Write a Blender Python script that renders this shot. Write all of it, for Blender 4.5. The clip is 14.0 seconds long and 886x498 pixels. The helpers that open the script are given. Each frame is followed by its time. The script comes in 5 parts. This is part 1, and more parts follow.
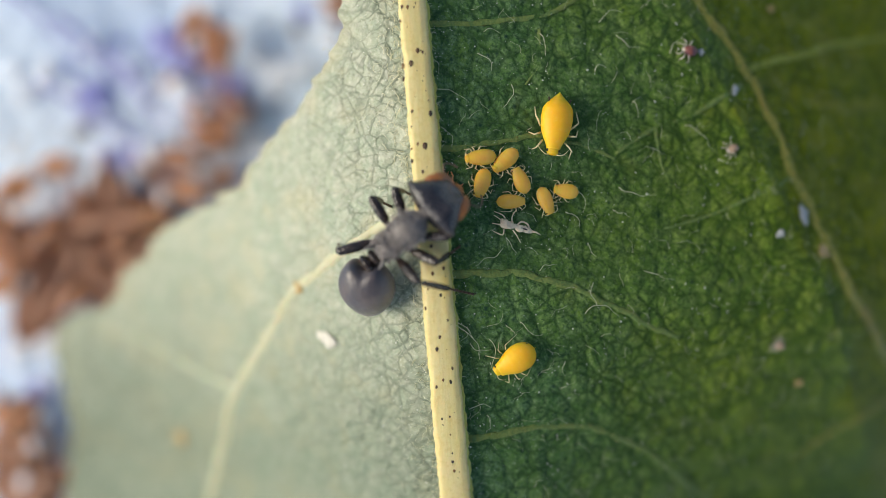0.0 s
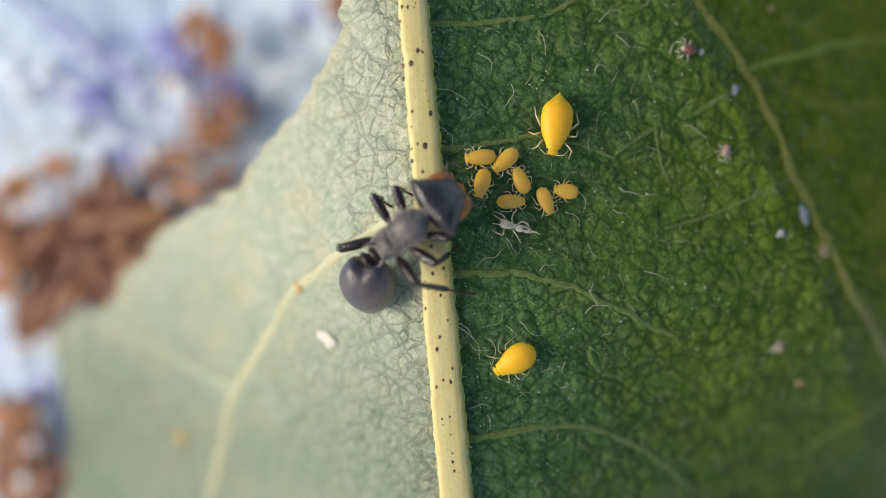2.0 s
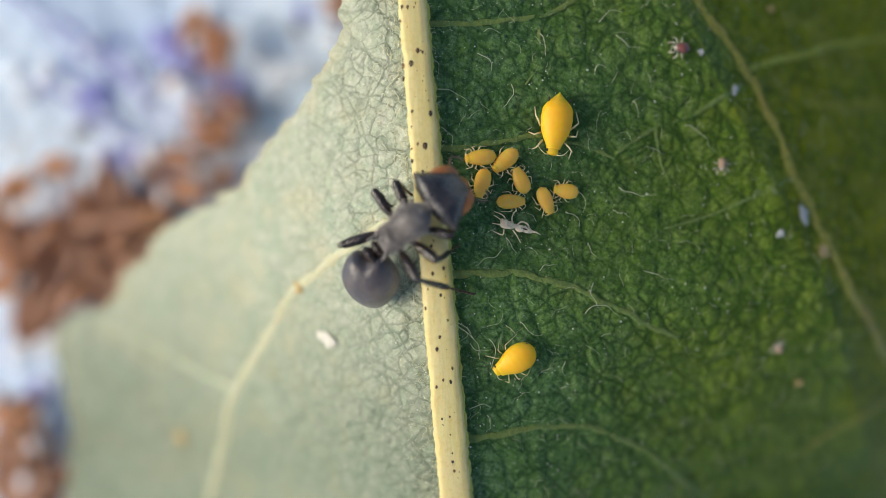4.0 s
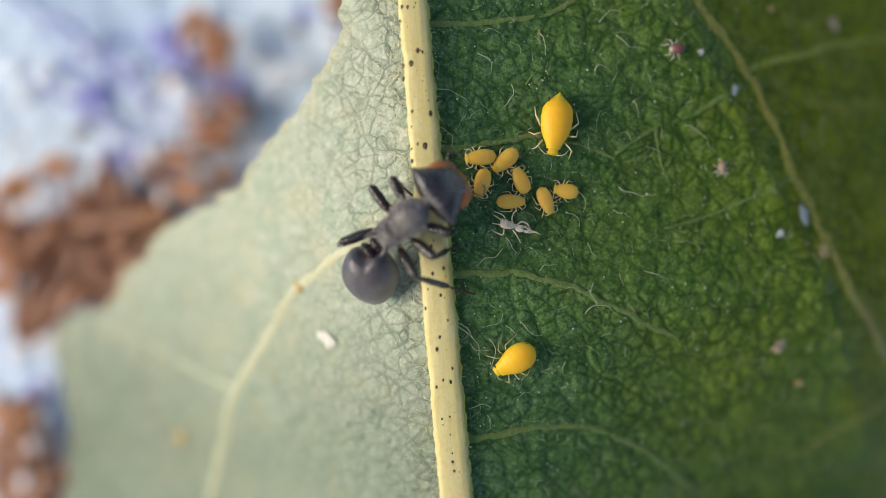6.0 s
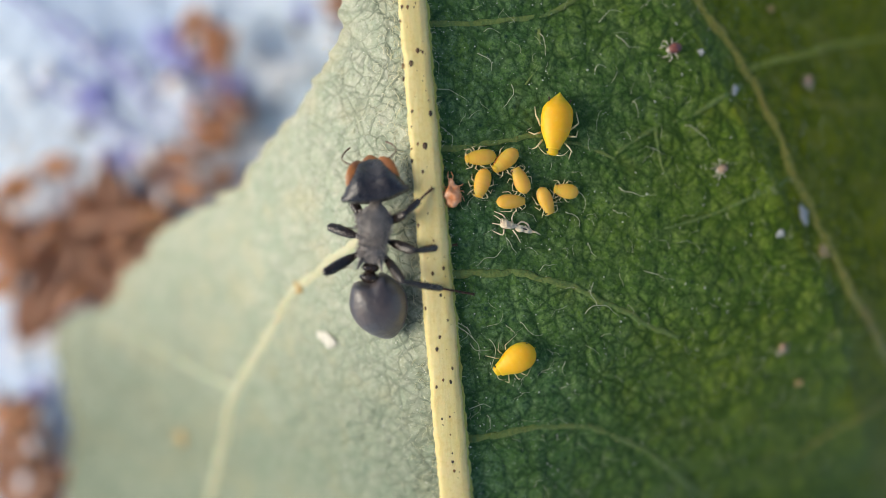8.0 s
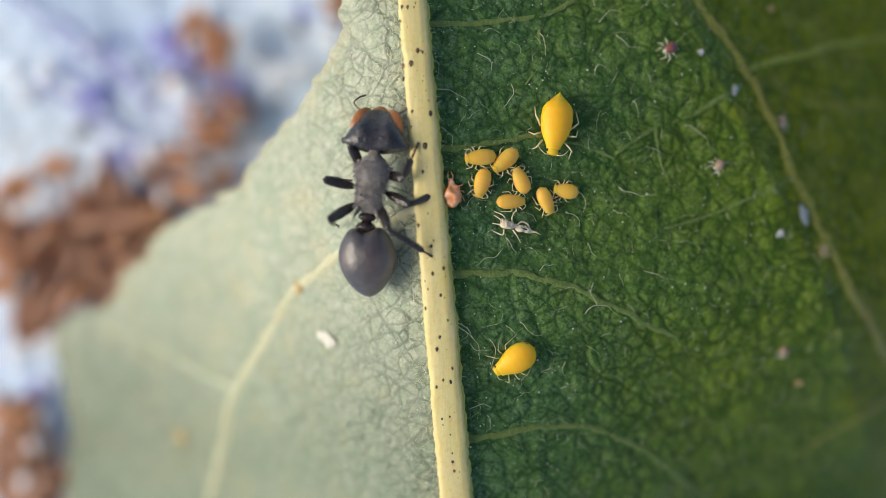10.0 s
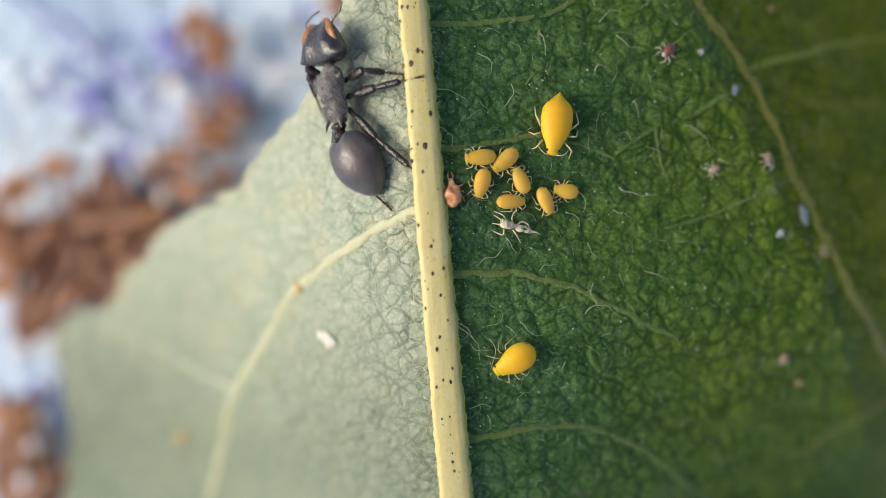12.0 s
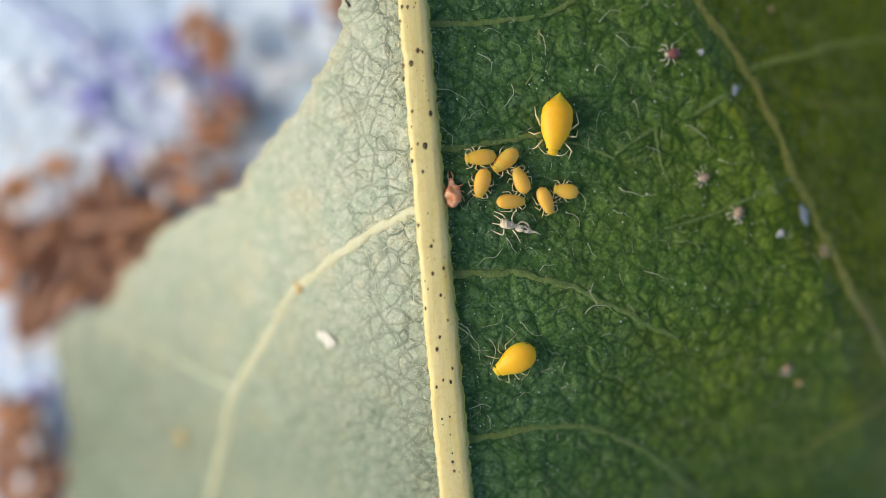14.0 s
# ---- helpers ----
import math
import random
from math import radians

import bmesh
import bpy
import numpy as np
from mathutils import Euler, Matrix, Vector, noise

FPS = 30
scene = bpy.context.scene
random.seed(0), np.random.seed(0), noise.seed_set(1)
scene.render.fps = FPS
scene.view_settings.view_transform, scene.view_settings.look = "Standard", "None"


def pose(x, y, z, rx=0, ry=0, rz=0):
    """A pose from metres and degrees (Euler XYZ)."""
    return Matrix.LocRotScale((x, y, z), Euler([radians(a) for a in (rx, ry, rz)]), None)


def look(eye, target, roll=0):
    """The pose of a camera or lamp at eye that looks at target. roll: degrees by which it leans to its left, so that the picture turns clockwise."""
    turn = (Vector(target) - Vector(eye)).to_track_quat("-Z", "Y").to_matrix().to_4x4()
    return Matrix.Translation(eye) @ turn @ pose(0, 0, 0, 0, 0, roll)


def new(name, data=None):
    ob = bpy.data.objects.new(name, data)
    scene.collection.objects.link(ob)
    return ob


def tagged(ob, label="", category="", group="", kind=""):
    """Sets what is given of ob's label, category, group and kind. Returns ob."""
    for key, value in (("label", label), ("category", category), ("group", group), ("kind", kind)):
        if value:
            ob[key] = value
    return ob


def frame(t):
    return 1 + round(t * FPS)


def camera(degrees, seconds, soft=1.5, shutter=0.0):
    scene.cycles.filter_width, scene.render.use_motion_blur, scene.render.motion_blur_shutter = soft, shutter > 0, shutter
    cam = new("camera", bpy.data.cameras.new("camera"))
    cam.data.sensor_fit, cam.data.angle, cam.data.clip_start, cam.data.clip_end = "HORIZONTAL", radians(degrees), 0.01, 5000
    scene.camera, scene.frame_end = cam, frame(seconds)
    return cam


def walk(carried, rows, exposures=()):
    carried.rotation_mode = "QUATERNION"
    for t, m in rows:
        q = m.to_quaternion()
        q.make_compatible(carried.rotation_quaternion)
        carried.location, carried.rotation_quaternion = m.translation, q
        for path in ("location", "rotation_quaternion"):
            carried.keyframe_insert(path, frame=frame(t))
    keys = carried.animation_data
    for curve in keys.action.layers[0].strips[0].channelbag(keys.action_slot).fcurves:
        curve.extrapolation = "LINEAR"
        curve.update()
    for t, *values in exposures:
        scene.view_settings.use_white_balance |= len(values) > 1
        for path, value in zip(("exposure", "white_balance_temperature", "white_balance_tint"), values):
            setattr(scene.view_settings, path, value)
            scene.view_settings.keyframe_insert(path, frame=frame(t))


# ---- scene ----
# Macro view of the underside of a leaf: an ant tends yellow aphids beside the midrib.
# Lengths in the code below are in millimetres unless MM is applied.
MM = 0.001
EYE = 28.97

cam = camera(45, 14.0, soft=0.6, shutter=0.5)
cam.data.dof.use_dof = True
cam.data.dof.focus_distance = (EYE + 0.55) * MM
cam.data.dof.aperture_fstop = 20
walk(cam, [(0, pose(0, 0, EYE * MM)), (14, pose(0, 0, EYE * MM))], exposures=[(0, 0.0, 6800, 10), (14, 0.0, 6800, 10)])

# ---------------------------------------------------------------- light
world = bpy.data.worlds.new("world")
scene.world = world
world.use_nodes = True
wt = world.node_tree
sky = wt.nodes.new("ShaderNodeTexSky")
sky.sky_type = "NISHITA"
sky.sun_disc = False
SUN_UP, SUN_FROM = 31, 186
sky.sun_elevation = radians(SUN_UP)
sky.sun_rotation = radians(90 - SUN_FROM)
wt.links.new(sky.outputs[0], wt.nodes["Background"].inputs[0])
wt.nodes["Background"].inputs[1].default_value = 0.13
sun = new("sun", bpy.data.lights.new("sun", "SUN"))
sun.data.energy = 3.4
sun.data.angle = radians(38)
sun.data.color = (1.0, 0.93, 0.80)
sun_way = Vector((math.cos(radians(SUN_FROM)) * math.cos(radians(SUN_UP)),
                  math.sin(radians(SUN_FROM)) * math.cos(radians(SUN_UP)), math.sin(radians(SUN_UP))))
sun.matrix_basis = look(sun_way, (0, 0, 0))


# ---------------------------------------------------------------- material helpers
class Mat:
    """A principled material with small helpers for procedural nodes."""

    def __init__(self, name, color, rough=0.6, **inputs):
        self.m = bpy.data.materials.new(name)
        self.m.use_nodes = True
        self.t = self.m.node_tree
        self.b = self.t.nodes["Principled BSDF"]
        self.b.inputs["Base Color"].default_value = (*color, 1)
        self.b.inputs["Roughness"].default_value = rough
        for k, v in inputs.items():
            self.b.inputs[k.replace("_", " ")].default_value = v
        self.co = self.t.nodes.new("ShaderNodeTexCoord").outputs["Object"]

    def link(self, a, b):
        self.t.links.new(a, b)

    def noise(self, per_mm, detail=4, rough=0.55, stretch=None, distort=0.0):
        n = self.t.nodes.new("ShaderNodeTexNoise")
        n.inputs["Scale"].default_value = per_mm / MM
        n.inputs["Detail"].default_value = detail
        n.inputs["Roughness"].default_value = rough
        n.inputs["Distortion"].default_value = distort
        if stretch:
            m = self.t.nodes.new("ShaderNodeMapping")
            m.inputs["Scale"].default_value = stretch
            self.link(self.co, m.inputs[0])
            self.link(m.outputs[0], n.inputs["Vector"])
        else:
            self.link(self.co, n.inputs["Vector"])
        return n.outputs["Fac"]

    def cells(self, per_mm, feature="F1"):
        n = self.t.nodes.new("ShaderNodeTexVoronoi")
        n.feature = feature
        n.inputs["Scale"].default_value = per_mm / MM
        self.link(self.co, n.inputs["Vector"])
        return n.outputs["Distance"]

    def areoles(self, per_mm, waver=0.25):
        """Distance to the edge of wavering flat cells, in cell sizes."""
        n = self.t.nodes.new("ShaderNodeTexNoise")
        n.inputs["Scale"].default_value = per_mm * 1.4 / MM
        n.inputs["Detail"].default_value = 5
        self.link(self.co, n.inputs["Vector"])
        v = self.t.nodes.new("ShaderNodeVectorMath")
        v.operation = "MULTIPLY_ADD"
        self.link(n.outputs["Color"], v.inputs[0])
        v.inputs[1].default_value = (2 * waver / per_mm * MM,) * 3
        self.link(self.co, v.inputs[2])
        flat = self.t.nodes.new("ShaderNodeVectorMath")
        flat.operation = "MULTIPLY"
        self.link(v.outputs[0], flat.inputs[0])
        flat.inputs[1].default_value = (1, 1, 0)
        c = self.t.nodes.new("ShaderNodeTexVoronoi")
        c.feature = "DISTANCE_TO_EDGE"
        c.inputs["Scale"].default_value = per_mm / MM
        self.link(flat.outputs[0], c.inputs["Vector"])
        return c.outputs["Distance"]

    def veinlets(self, per_mm, width, waver=0.25):
        """1 on the thin lines between the cells, 0 inside them; width in millimetres."""
        return self.ramp(self.areoles(per_mm, waver), 0.2 * width * per_mm, width * per_mm, 1.0, 0.0)

    def attr(self, name):
        n = self.t.nodes.new("ShaderNodeAttribute")
        n.attribute_name = name
        return n.outputs["Fac"]

    def random(self):
        return self.t.nodes.new("ShaderNodeObjectInfo").outputs["Random"]

    def ramp(self, fac, lo, hi, a=0.0, b=1.0):
        n = self.t.nodes.new("ShaderNodeMapRange")
        self.link(fac, n.inputs["Value"])
        for k, v in (("From Min", lo), ("From Max", hi), ("To Min", a), ("To Max", b)):
            n.inputs[k].default_value = v
        return n.outputs[0]

    def math(self, op, a, b):
        n = self.t.nodes.new("ShaderNodeMath")
        n.operation = op
        for i, v in enumerate((a, b)):
            if isinstance(v, (int, float)):
                n.inputs[i].default_value = v
            else:
                self.link(v, n.inputs[i])
        return n.outputs[0]

    def mix(self, fac, a, b):
        n = self.t.nodes.new("ShaderNodeMix")
        n.data_type = "RGBA"
        self.link(fac, n.inputs["Factor"])
        for i, v in ((6, a), (7, b)):
            if isinstance(v, tuple):
                n.inputs[i].default_value = (*v, 1)
            else:
                self.link(v, n.inputs[i])
        return n.outputs[2]

    def tint(self, fac, c, by):
        n = self.t.nodes.new("ShaderNodeMix")
        n.data_type, n.blend_type = "RGBA", "MULTIPLY"
        if isinstance(fac, (int, float)):
            n.inputs["Factor"].default_value = fac
        else:
            self.link(fac, n.inputs["Factor"])
        self.link(c, n.inputs[6])
        n.inputs[7].default_value = (*by, 1)
        return n.outputs[2]

    def color(self, out):
        self.link(out, self.b.inputs["Base Color"])
        return self

    def rough(self, out):
        self.link(out, self.b.inputs["Roughness"])
        return self

    def bump(self, height, mm, strength=1.0):
        n = self.t.nodes.new("ShaderNodeBump")
        n.inputs["Distance"].default_value = mm * MM
        n.inputs["Strength"].default_value = strength
        self.link(height, n.inputs["Height"])
        if self.b.inputs["Normal"].is_linked:
            self.link(self.b.inputs["Normal"].links[0].from_socket, n.inputs["Normal"])
        self.link(n.outputs[0], self.b.inputs["Normal"])
        return self


# ---------------------------------------------------------------- materials
# Paler base colour carries part of the sunlight on this half.
def pale_half():
    m = Mat("sunlit_leaf", (0.3, 0.36, 0.22), 0.6)
    xyz = m.t.nodes.new("ShaderNodeSeparateXYZ")
    m.link(m.co, xyz.inputs[0])
    shade_y = m.math("ADD", m.math("MULTIPLY", xyz.outputs[1], 1.0), m.math("MULTIPLY", m.noise(0.3, 3), 6 * MM))
    c = m.mix(m.ramp(m.noise(0.35, 3), 0.35, 0.68), (0.47, 0.50, 0.36), (0.39, 0.465, 0.335))
    c = m.mix(m.ramp(m.noise(1.9, 3), 0.40, 0.66, 0, 0.6), c, (0.36, 0.43, 0.30))
    c = m.mix(m.ramp(m.noise(2.2, 5), 0.46, 0.66, 0, 0.7), c, (0.60, 0.60, 0.47))
    c = m.mix(m.ramp(m.noise(1.1, 3), 0.58, 0.76, 0, 0.5), c, (0.42, 0.43, 0.22))
    c = m.mix(m.ramp(m.noise(0.55, 3), 0.50, 0.66, 0, 0.6), c, (0.53, 0.51, 0.33))
    c = m.mix(m.ramp(m.noise(11, 4), 0.54, 0.70, 0, 0.45), c, (0.20, 0.25, 0.14))
    c = m.mix(m.ramp(m.noise(8, 5, 0.7), 0.5, 0.62, 0, 0.55), c, (0.70, 0.70, 0.56))
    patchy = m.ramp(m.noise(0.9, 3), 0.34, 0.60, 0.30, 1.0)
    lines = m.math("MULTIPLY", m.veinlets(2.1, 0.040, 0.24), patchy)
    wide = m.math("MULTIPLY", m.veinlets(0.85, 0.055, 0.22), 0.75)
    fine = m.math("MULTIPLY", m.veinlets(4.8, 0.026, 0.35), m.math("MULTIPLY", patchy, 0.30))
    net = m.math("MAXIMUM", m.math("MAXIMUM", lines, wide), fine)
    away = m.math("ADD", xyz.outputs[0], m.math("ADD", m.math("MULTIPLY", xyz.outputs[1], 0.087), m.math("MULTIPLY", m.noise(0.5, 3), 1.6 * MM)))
    c = m.mix(m.math("MULTIPLY", net, m.math("MULTIPLY", m.ramp(away, -2.6 * MM, -0.2 * MM, 0.25, 1.0), m.ramp(shade_y, -2 * MM, 6 * MM, 0.72, 0.92))), c, (0.10, 0.135, 0.08))
    m.bump(m.ramp(m.areoles(2.1, 0.24), 0.0, 0.35), 0.06, 0.9)
    c = m.mix(m.math("MULTIPLY", m.attr("rim"), m.ramp(m.noise(0.8, 3), 0.35, 0.65, 0.05, 0.6)), c, (0.56, 0.50, 0.31))
    # Tint paints weaker light into the colour of the lower blade.
    c = m.tint(m.ramp(shade_y, 3.5 * MM, -3.5 * MM), c, (0.55, 0.60, 0.56))
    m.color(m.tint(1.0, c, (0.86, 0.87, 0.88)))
    m.bump(m.noise(6, 4, 0.7), 0.06, 0.9)
    m.bump(m.noise(16, 3), 0.02, 0.8)
    return m.m


# Deeper base colour carries part of the shade on this half.
def green_half():
    m = Mat("shaded_green_leaf", (0.05, 0.15, 0.06), 0.5)
    xyz = m.t.nodes.new("ShaderNodeSeparateXYZ")
    m.link(m.co, xyz.inputs[0])
    out = m.math("ADD", m.math("ADD", xyz.outputs[0], m.math("MULTIPLY", xyz.outputs[1], 0.5)), m.math("MULTIPLY", m.noise(0.3, 3), 4 * MM))
    c = m.mix(m.ramp(m.noise(0.3, 4), 0.35, 0.66), (0.074, 0.170, 0.054), (0.098, 0.188, 0.032))
    c = m.mix(m.ramp(m.noise(1.7, 5, 0.7), 0.46, 0.64, 0, 0.7), c, (0.165, 0.275, 0.120))
    c = m.mix(m.ramp(m.noise(2.6, 4, 0.7), 0.53, 0.68, 0, 0.55), c, (0.028, 0.090, 0.040))
    c = m.mix(m.ramp(m.noise(9, 5, 0.75), 0.51, 0.61, 0, 0.62), c, (0.21, 0.32, 0.18))
    c = m.mix(m.ramp(m.noise(12, 5, 0.75), 0.50, 0.59, 0, 0.70), c, (0.018, 0.058, 0.026))
    c = m.mix(m.ramp(m.cells(2.2), 0.05, 0.20, 0.92, 0), c, (0.012, 0.040, 0.032))
    c = m.mix(m.ramp(m.noise(0.7, 4, 0.6), 0.56, 0.74, 0, 0.5), c, (0.13, 0.19, 0.04))
    patchy = m.ramp(m.noise(0.8, 3), 0.34, 0.60, 0.35, 1.0)
    lines = m.math("MULTIPLY", m.veinlets(1.95, 0.065, 0.18), patchy)
    wide = m.math("MULTIPLY", m.veinlets(0.75, 0.085, 0.20), 0.80)
    fine = m.math("MULTIPLY", m.veinlets(5.0, 0.024, 0.25), m.math("MULTIPLY", patchy, 0.35))
    net = m.math("MAXIMUM", m.math("MAXIMUM", lines, wide), fine)
    c = m.mix(m.math("MULTIPLY", net, 0.78), c, (0.018, 0.058, 0.018))
    m.bump(m.ramp(m.areoles(1.95, 0.18), 0.0, 0.40), 0.05, 0.9)
    m.bump(m.ramp(m.areoles(0.75, 0.20), 0.0, 0.16), 0.04, 0.9)
    across = m.math("ADD", xyz.outputs[0], m.math("MULTIPLY", m.noise(0.4, 4), 5 * MM))
    c = m.tint(m.ramp(across, 3.5 * MM, 11.5 * MM), c, (1.36, 1.07, 0.40))
    c = m.tint(m.ramp(out, 12.5 * MM, 13.7 * MM), c, (1.30, 1.05, 0.12))
    c = m.mix(m.math("MULTIPLY", m.ramp(out, 12.5 * MM, 14.0 * MM), m.ramp(m.noise(0.9, 4, 0.6, stretch=(0.35, 1.6, 1)), 0.50, 0.66, 0, 0.6)), c, (0.24, 0.24, 0.03))
    m.color(c)
    m.rough(m.ramp(m.noise(7, 3), 0.3, 0.7, 0.40, 0.7))
    m.b.inputs["Specular IOR Level"].default_value = 0.10
    m.bump(m.noise(6, 4, 0.7), 0.02, 1.0)
    m.bump(m.noise(16, 4, 0.7), 0.016, 1.0)
    return m.m


def rib(name, a, b, spot=(0.35, 0.30, 0.08), grain=None):
    m = Mat(name, a, 0.5)
    c = m.mix(m.noise(1.4, 4, stretch=(2, 0.5, 1)), a, b)
    c = m.tint(m.ramp(m.noise(6, 4, 0.7), 0.50, 0.64, 0, 0.35), c, (0.80, 0.74, 0.52))
    c = m.tint(m.ramp(m.noise(2.2, 4, 0.65, stretch=(3, 0.35, 1)), 0.50, 0.70, 0, 0.24), c, (0.86, 0.76, 0.48))
    c = m.mix(m.ramp(m.noise(0.5, 4), 0.55, 0.75, 0, 0.45), c, spot)
    if grain:
        c = m.mix(m.ramp(m.noise(7, 5, 0.75), 0.46, 0.60, 0, 0.85), c, grain)
        m.bump(m.noise(8, 4, 0.7), 0.06, 1.0)
        m.b.inputs["Specular IOR Level"].default_value = 0.2
    m.color(c)
    m.bump(m.noise(5, 4, stretch=(3, 0.3, 1)), 0.014, 0.7)
    m.bump(m.noise(9, 4, 0.7), 0.012, 0.8)
    m.b.inputs["Subsurface Weight"].default_value = 0.15
    m.b.inputs["Subsurface Scale"].default_value = 0.15 * MM
    return m.m


def plain(name, a, b, rough=0.5, per_mm=4, bump=0.01, **inputs):
    m = Mat(name, a, rough, **inputs)
    m.color(m.mix(m.ramp(m.noise(per_mm, 4), 0.35, 0.7), a, b))
    m.bump(m.noise(per_mm * 4, 3), bump, 0.6)
    return m.m


def waxy(name, a, b):
    m = Mat(name, a, 0.5)
    m.b.inputs["Specular IOR Level"].default_value = 0.35
    c = m.mix(m.ramp(m.noise(1.6, 3), 0.3, 0.75), a, b)
    c = m.mix(m.ramp(m.noise(9, 3), 0.55, 0.8, 0, 0.35), c, (0.88, 0.58, 0.16))
    m.color(c)
    m.bump(m.noise(14, 3), 0.008, 0.5)
    m.b.inputs["Subsurface Weight"].default_value = 0.9
    m.b.inputs["Subsurface Radius"].default_value = (1.0, 0.55, 0.10)
    m.b.inputs["Subsurface Scale"].default_value = 0.3 * MM
    return m.m


def cuticle(name, a, b, rough, hair=0.0, pit=0.02, gloss=0.5, patch=1.2):
    m = Mat(name, a, rough)
    c = m.mix(m.ramp(m.noise(patch, 3), 0.34, 0.66), a, b)
    m.color(c)
    m.rough(m.ramp(m.noise(6, 4), 0.3, 0.7, rough - 0.08, rough + 0.12))
    m.bump(m.cells(20), pit, 0.8)
    m.bump(m.noise(5, 4), 0.04, 0.6)
    m.b.inputs["Specular IOR Level"].default_value = gloss
    m.b.inputs["Sheen Weight"].default_value = hair
    m.b.inputs["Sheen Roughness"].default_value = 0.45
    return m.m


PALE, GREEN = pale_half(), green_half()
RIB = rib("midrib", (0.71, 0.625, 0.35), (0.68, 0.55, 0.17), (0.66, 0.49, 0.10))
FRINGE = rib("rib_edge", (0.52, 0.50, 0.12), (0.40, 0.42, 0.08), (0.46, 0.36, 0.08))
VEIN_PALE = rib("pale_vein", (0.56, 0.55, 0.37), (0.50, 0.51, 0.33), (0.46, 0.42, 0.22))
VEIN_FAINT = rib("faint_vein", (0.47, 0.51, 0.36), (0.43, 0.48, 0.33), (0.44, 0.47, 0.28))
VEIN_GREEN = rib("green_vein", (0.215, 0.27, 0.076), (0.15, 0.22, 0.060), (0.24, 0.26, 0.066), (0.10, 0.175, 0.052))
VEIN_FOLD = rib("fold_vein", (0.36, 0.40, 0.05), (0.26, 0.32, 0.04), (0.38, 0.36, 0.05), (0.18, 0.22, 0.03))
VEIN_SIDE = rib("side_rib", (0.38, 0.34, 0.08), (0.24, 0.25, 0.05), (0.30, 0.17, 0.05), (0.12, 0.16, 0.032))
def gland():
    m = Mat("gland", (0.03, 0.016, 0.008), 0.5)
    m.color(m.mix(m.ramp(m.random(), 0.3, 1.0), (0.030, 0.016, 0.008), (0.20, 0.10, 0.03)))
    m.bump(m.noise(12, 3), 0.01)
    return m.m


SPECK = gland()
HAIR = plain("hair", (0.62, 0.62, 0.45), (0.5, 0.52, 0.36), 0.45, 6)
FELT = plain("felt_hair", (0.80, 0.77, 0.55), (0.66, 0.62, 0.38), 0.5, 6)
WAX_ADULT = waxy("adult_skin", (0.90, 0.48, 0.018), (0.94, 0.56, 0.03))
WAX_YOUNG = waxy("young_skin", (0.93, 0.53, 0.105), (0.88, 0.455, 0.065))
LIMB = plain("aphid_limb", (0.82, 0.72, 0.44), (0.70, 0.60, 0.34), 0.45, 8)
DARK = plain("dark_tip", (0.02, 0.012, 0.01), (0.04, 0.02, 0.01), 0.35, 10)
SKIN = plain("shed_skin", (0.92, 0.80, 0.58), (0.80, 0.62, 0.42), 0.4, 7)
RED = plain("red_skin", (0.70, 0.24, 0.08), (0.90, 0.52, 0.32), 0.35, 5)
PURPLE = plain("purple_shell", (0.08, 0.045, 0.07), (0.34, 0.10, 0.04), 0.3, 4)
MITE = plain("mite_skin", (0.42, 0.30, 0.20), (0.22, 0.12, 0.08), 0.5, 9)
MITE_LEG = plain("mite_leg", (0.62, 0.58, 0.52), (0.45, 0.40, 0.32), 0.4, 8)
BLACK = cuticle("thorax_cuticle", (0.075, 0.068, 0.067), (0.25, 0.22, 0.20), 0.5, 0.55, 0.02, 0.5, 2.2)
HEADC = cuticle("head_cuticle", (0.010, 0.010, 0.014), (0.034, 0.028, 0.030), 0.27, 0.06, 0.010, 0.9, 1.6)
GASTER = cuticle("gaster_cuticle", (0.022, 0.025, 0.038), (0.115, 0.080, 0.068), 0.40, 0.20, 0.004, 1.0, 0.8)
LEGC = cuticle("leg_cuticle", (0.010, 0.008, 0.008), (0.034, 0.020, 0.014), 0.17, 0.03, 0.016, 0.7, 3.0)
FOOTC = cuticle("foot_cuticle", (0.05, 0.02, 0.01), (0.08, 0.03, 0.012), 0.4, 0.05)
FEELER = plain("feeler", (0.20, 0.13, 0.09), (0.12, 0.08, 0.06), 0.45, 6)
ANT_HAIR = plain("ant_hair", (0.38, 0.34, 0.32), (0.24, 0.215, 0.20), 0.5, 6)
LOBE = plain("amber_lobe", (0.56, 0.21, 0.055), (0.22, 0.08, 0.035), 0.36, 2.2, 0.01, Transmission_Weight=0.2)
FLAKE_W = plain("white_flake", (0.42, 0.43, 0.42), (0.30, 0.32, 0.32), 0.5, 5)
FLAKE_C = plain("cream_flake", (0.64, 0.62, 0.53), (0.52, 0.50, 0.43), 0.5, 5)
# Near-white base colour paints the glints on the green half.
GLINT = plain("glint", (0.88, 0.88, 0.80), (0.70, 0.72, 0.62), 0.25, 8)
FLAKE_T = plain("tan_flake", (0.48, 0.34, 0.13), (0.36, 0.25, 0.10), 0.5, 6)


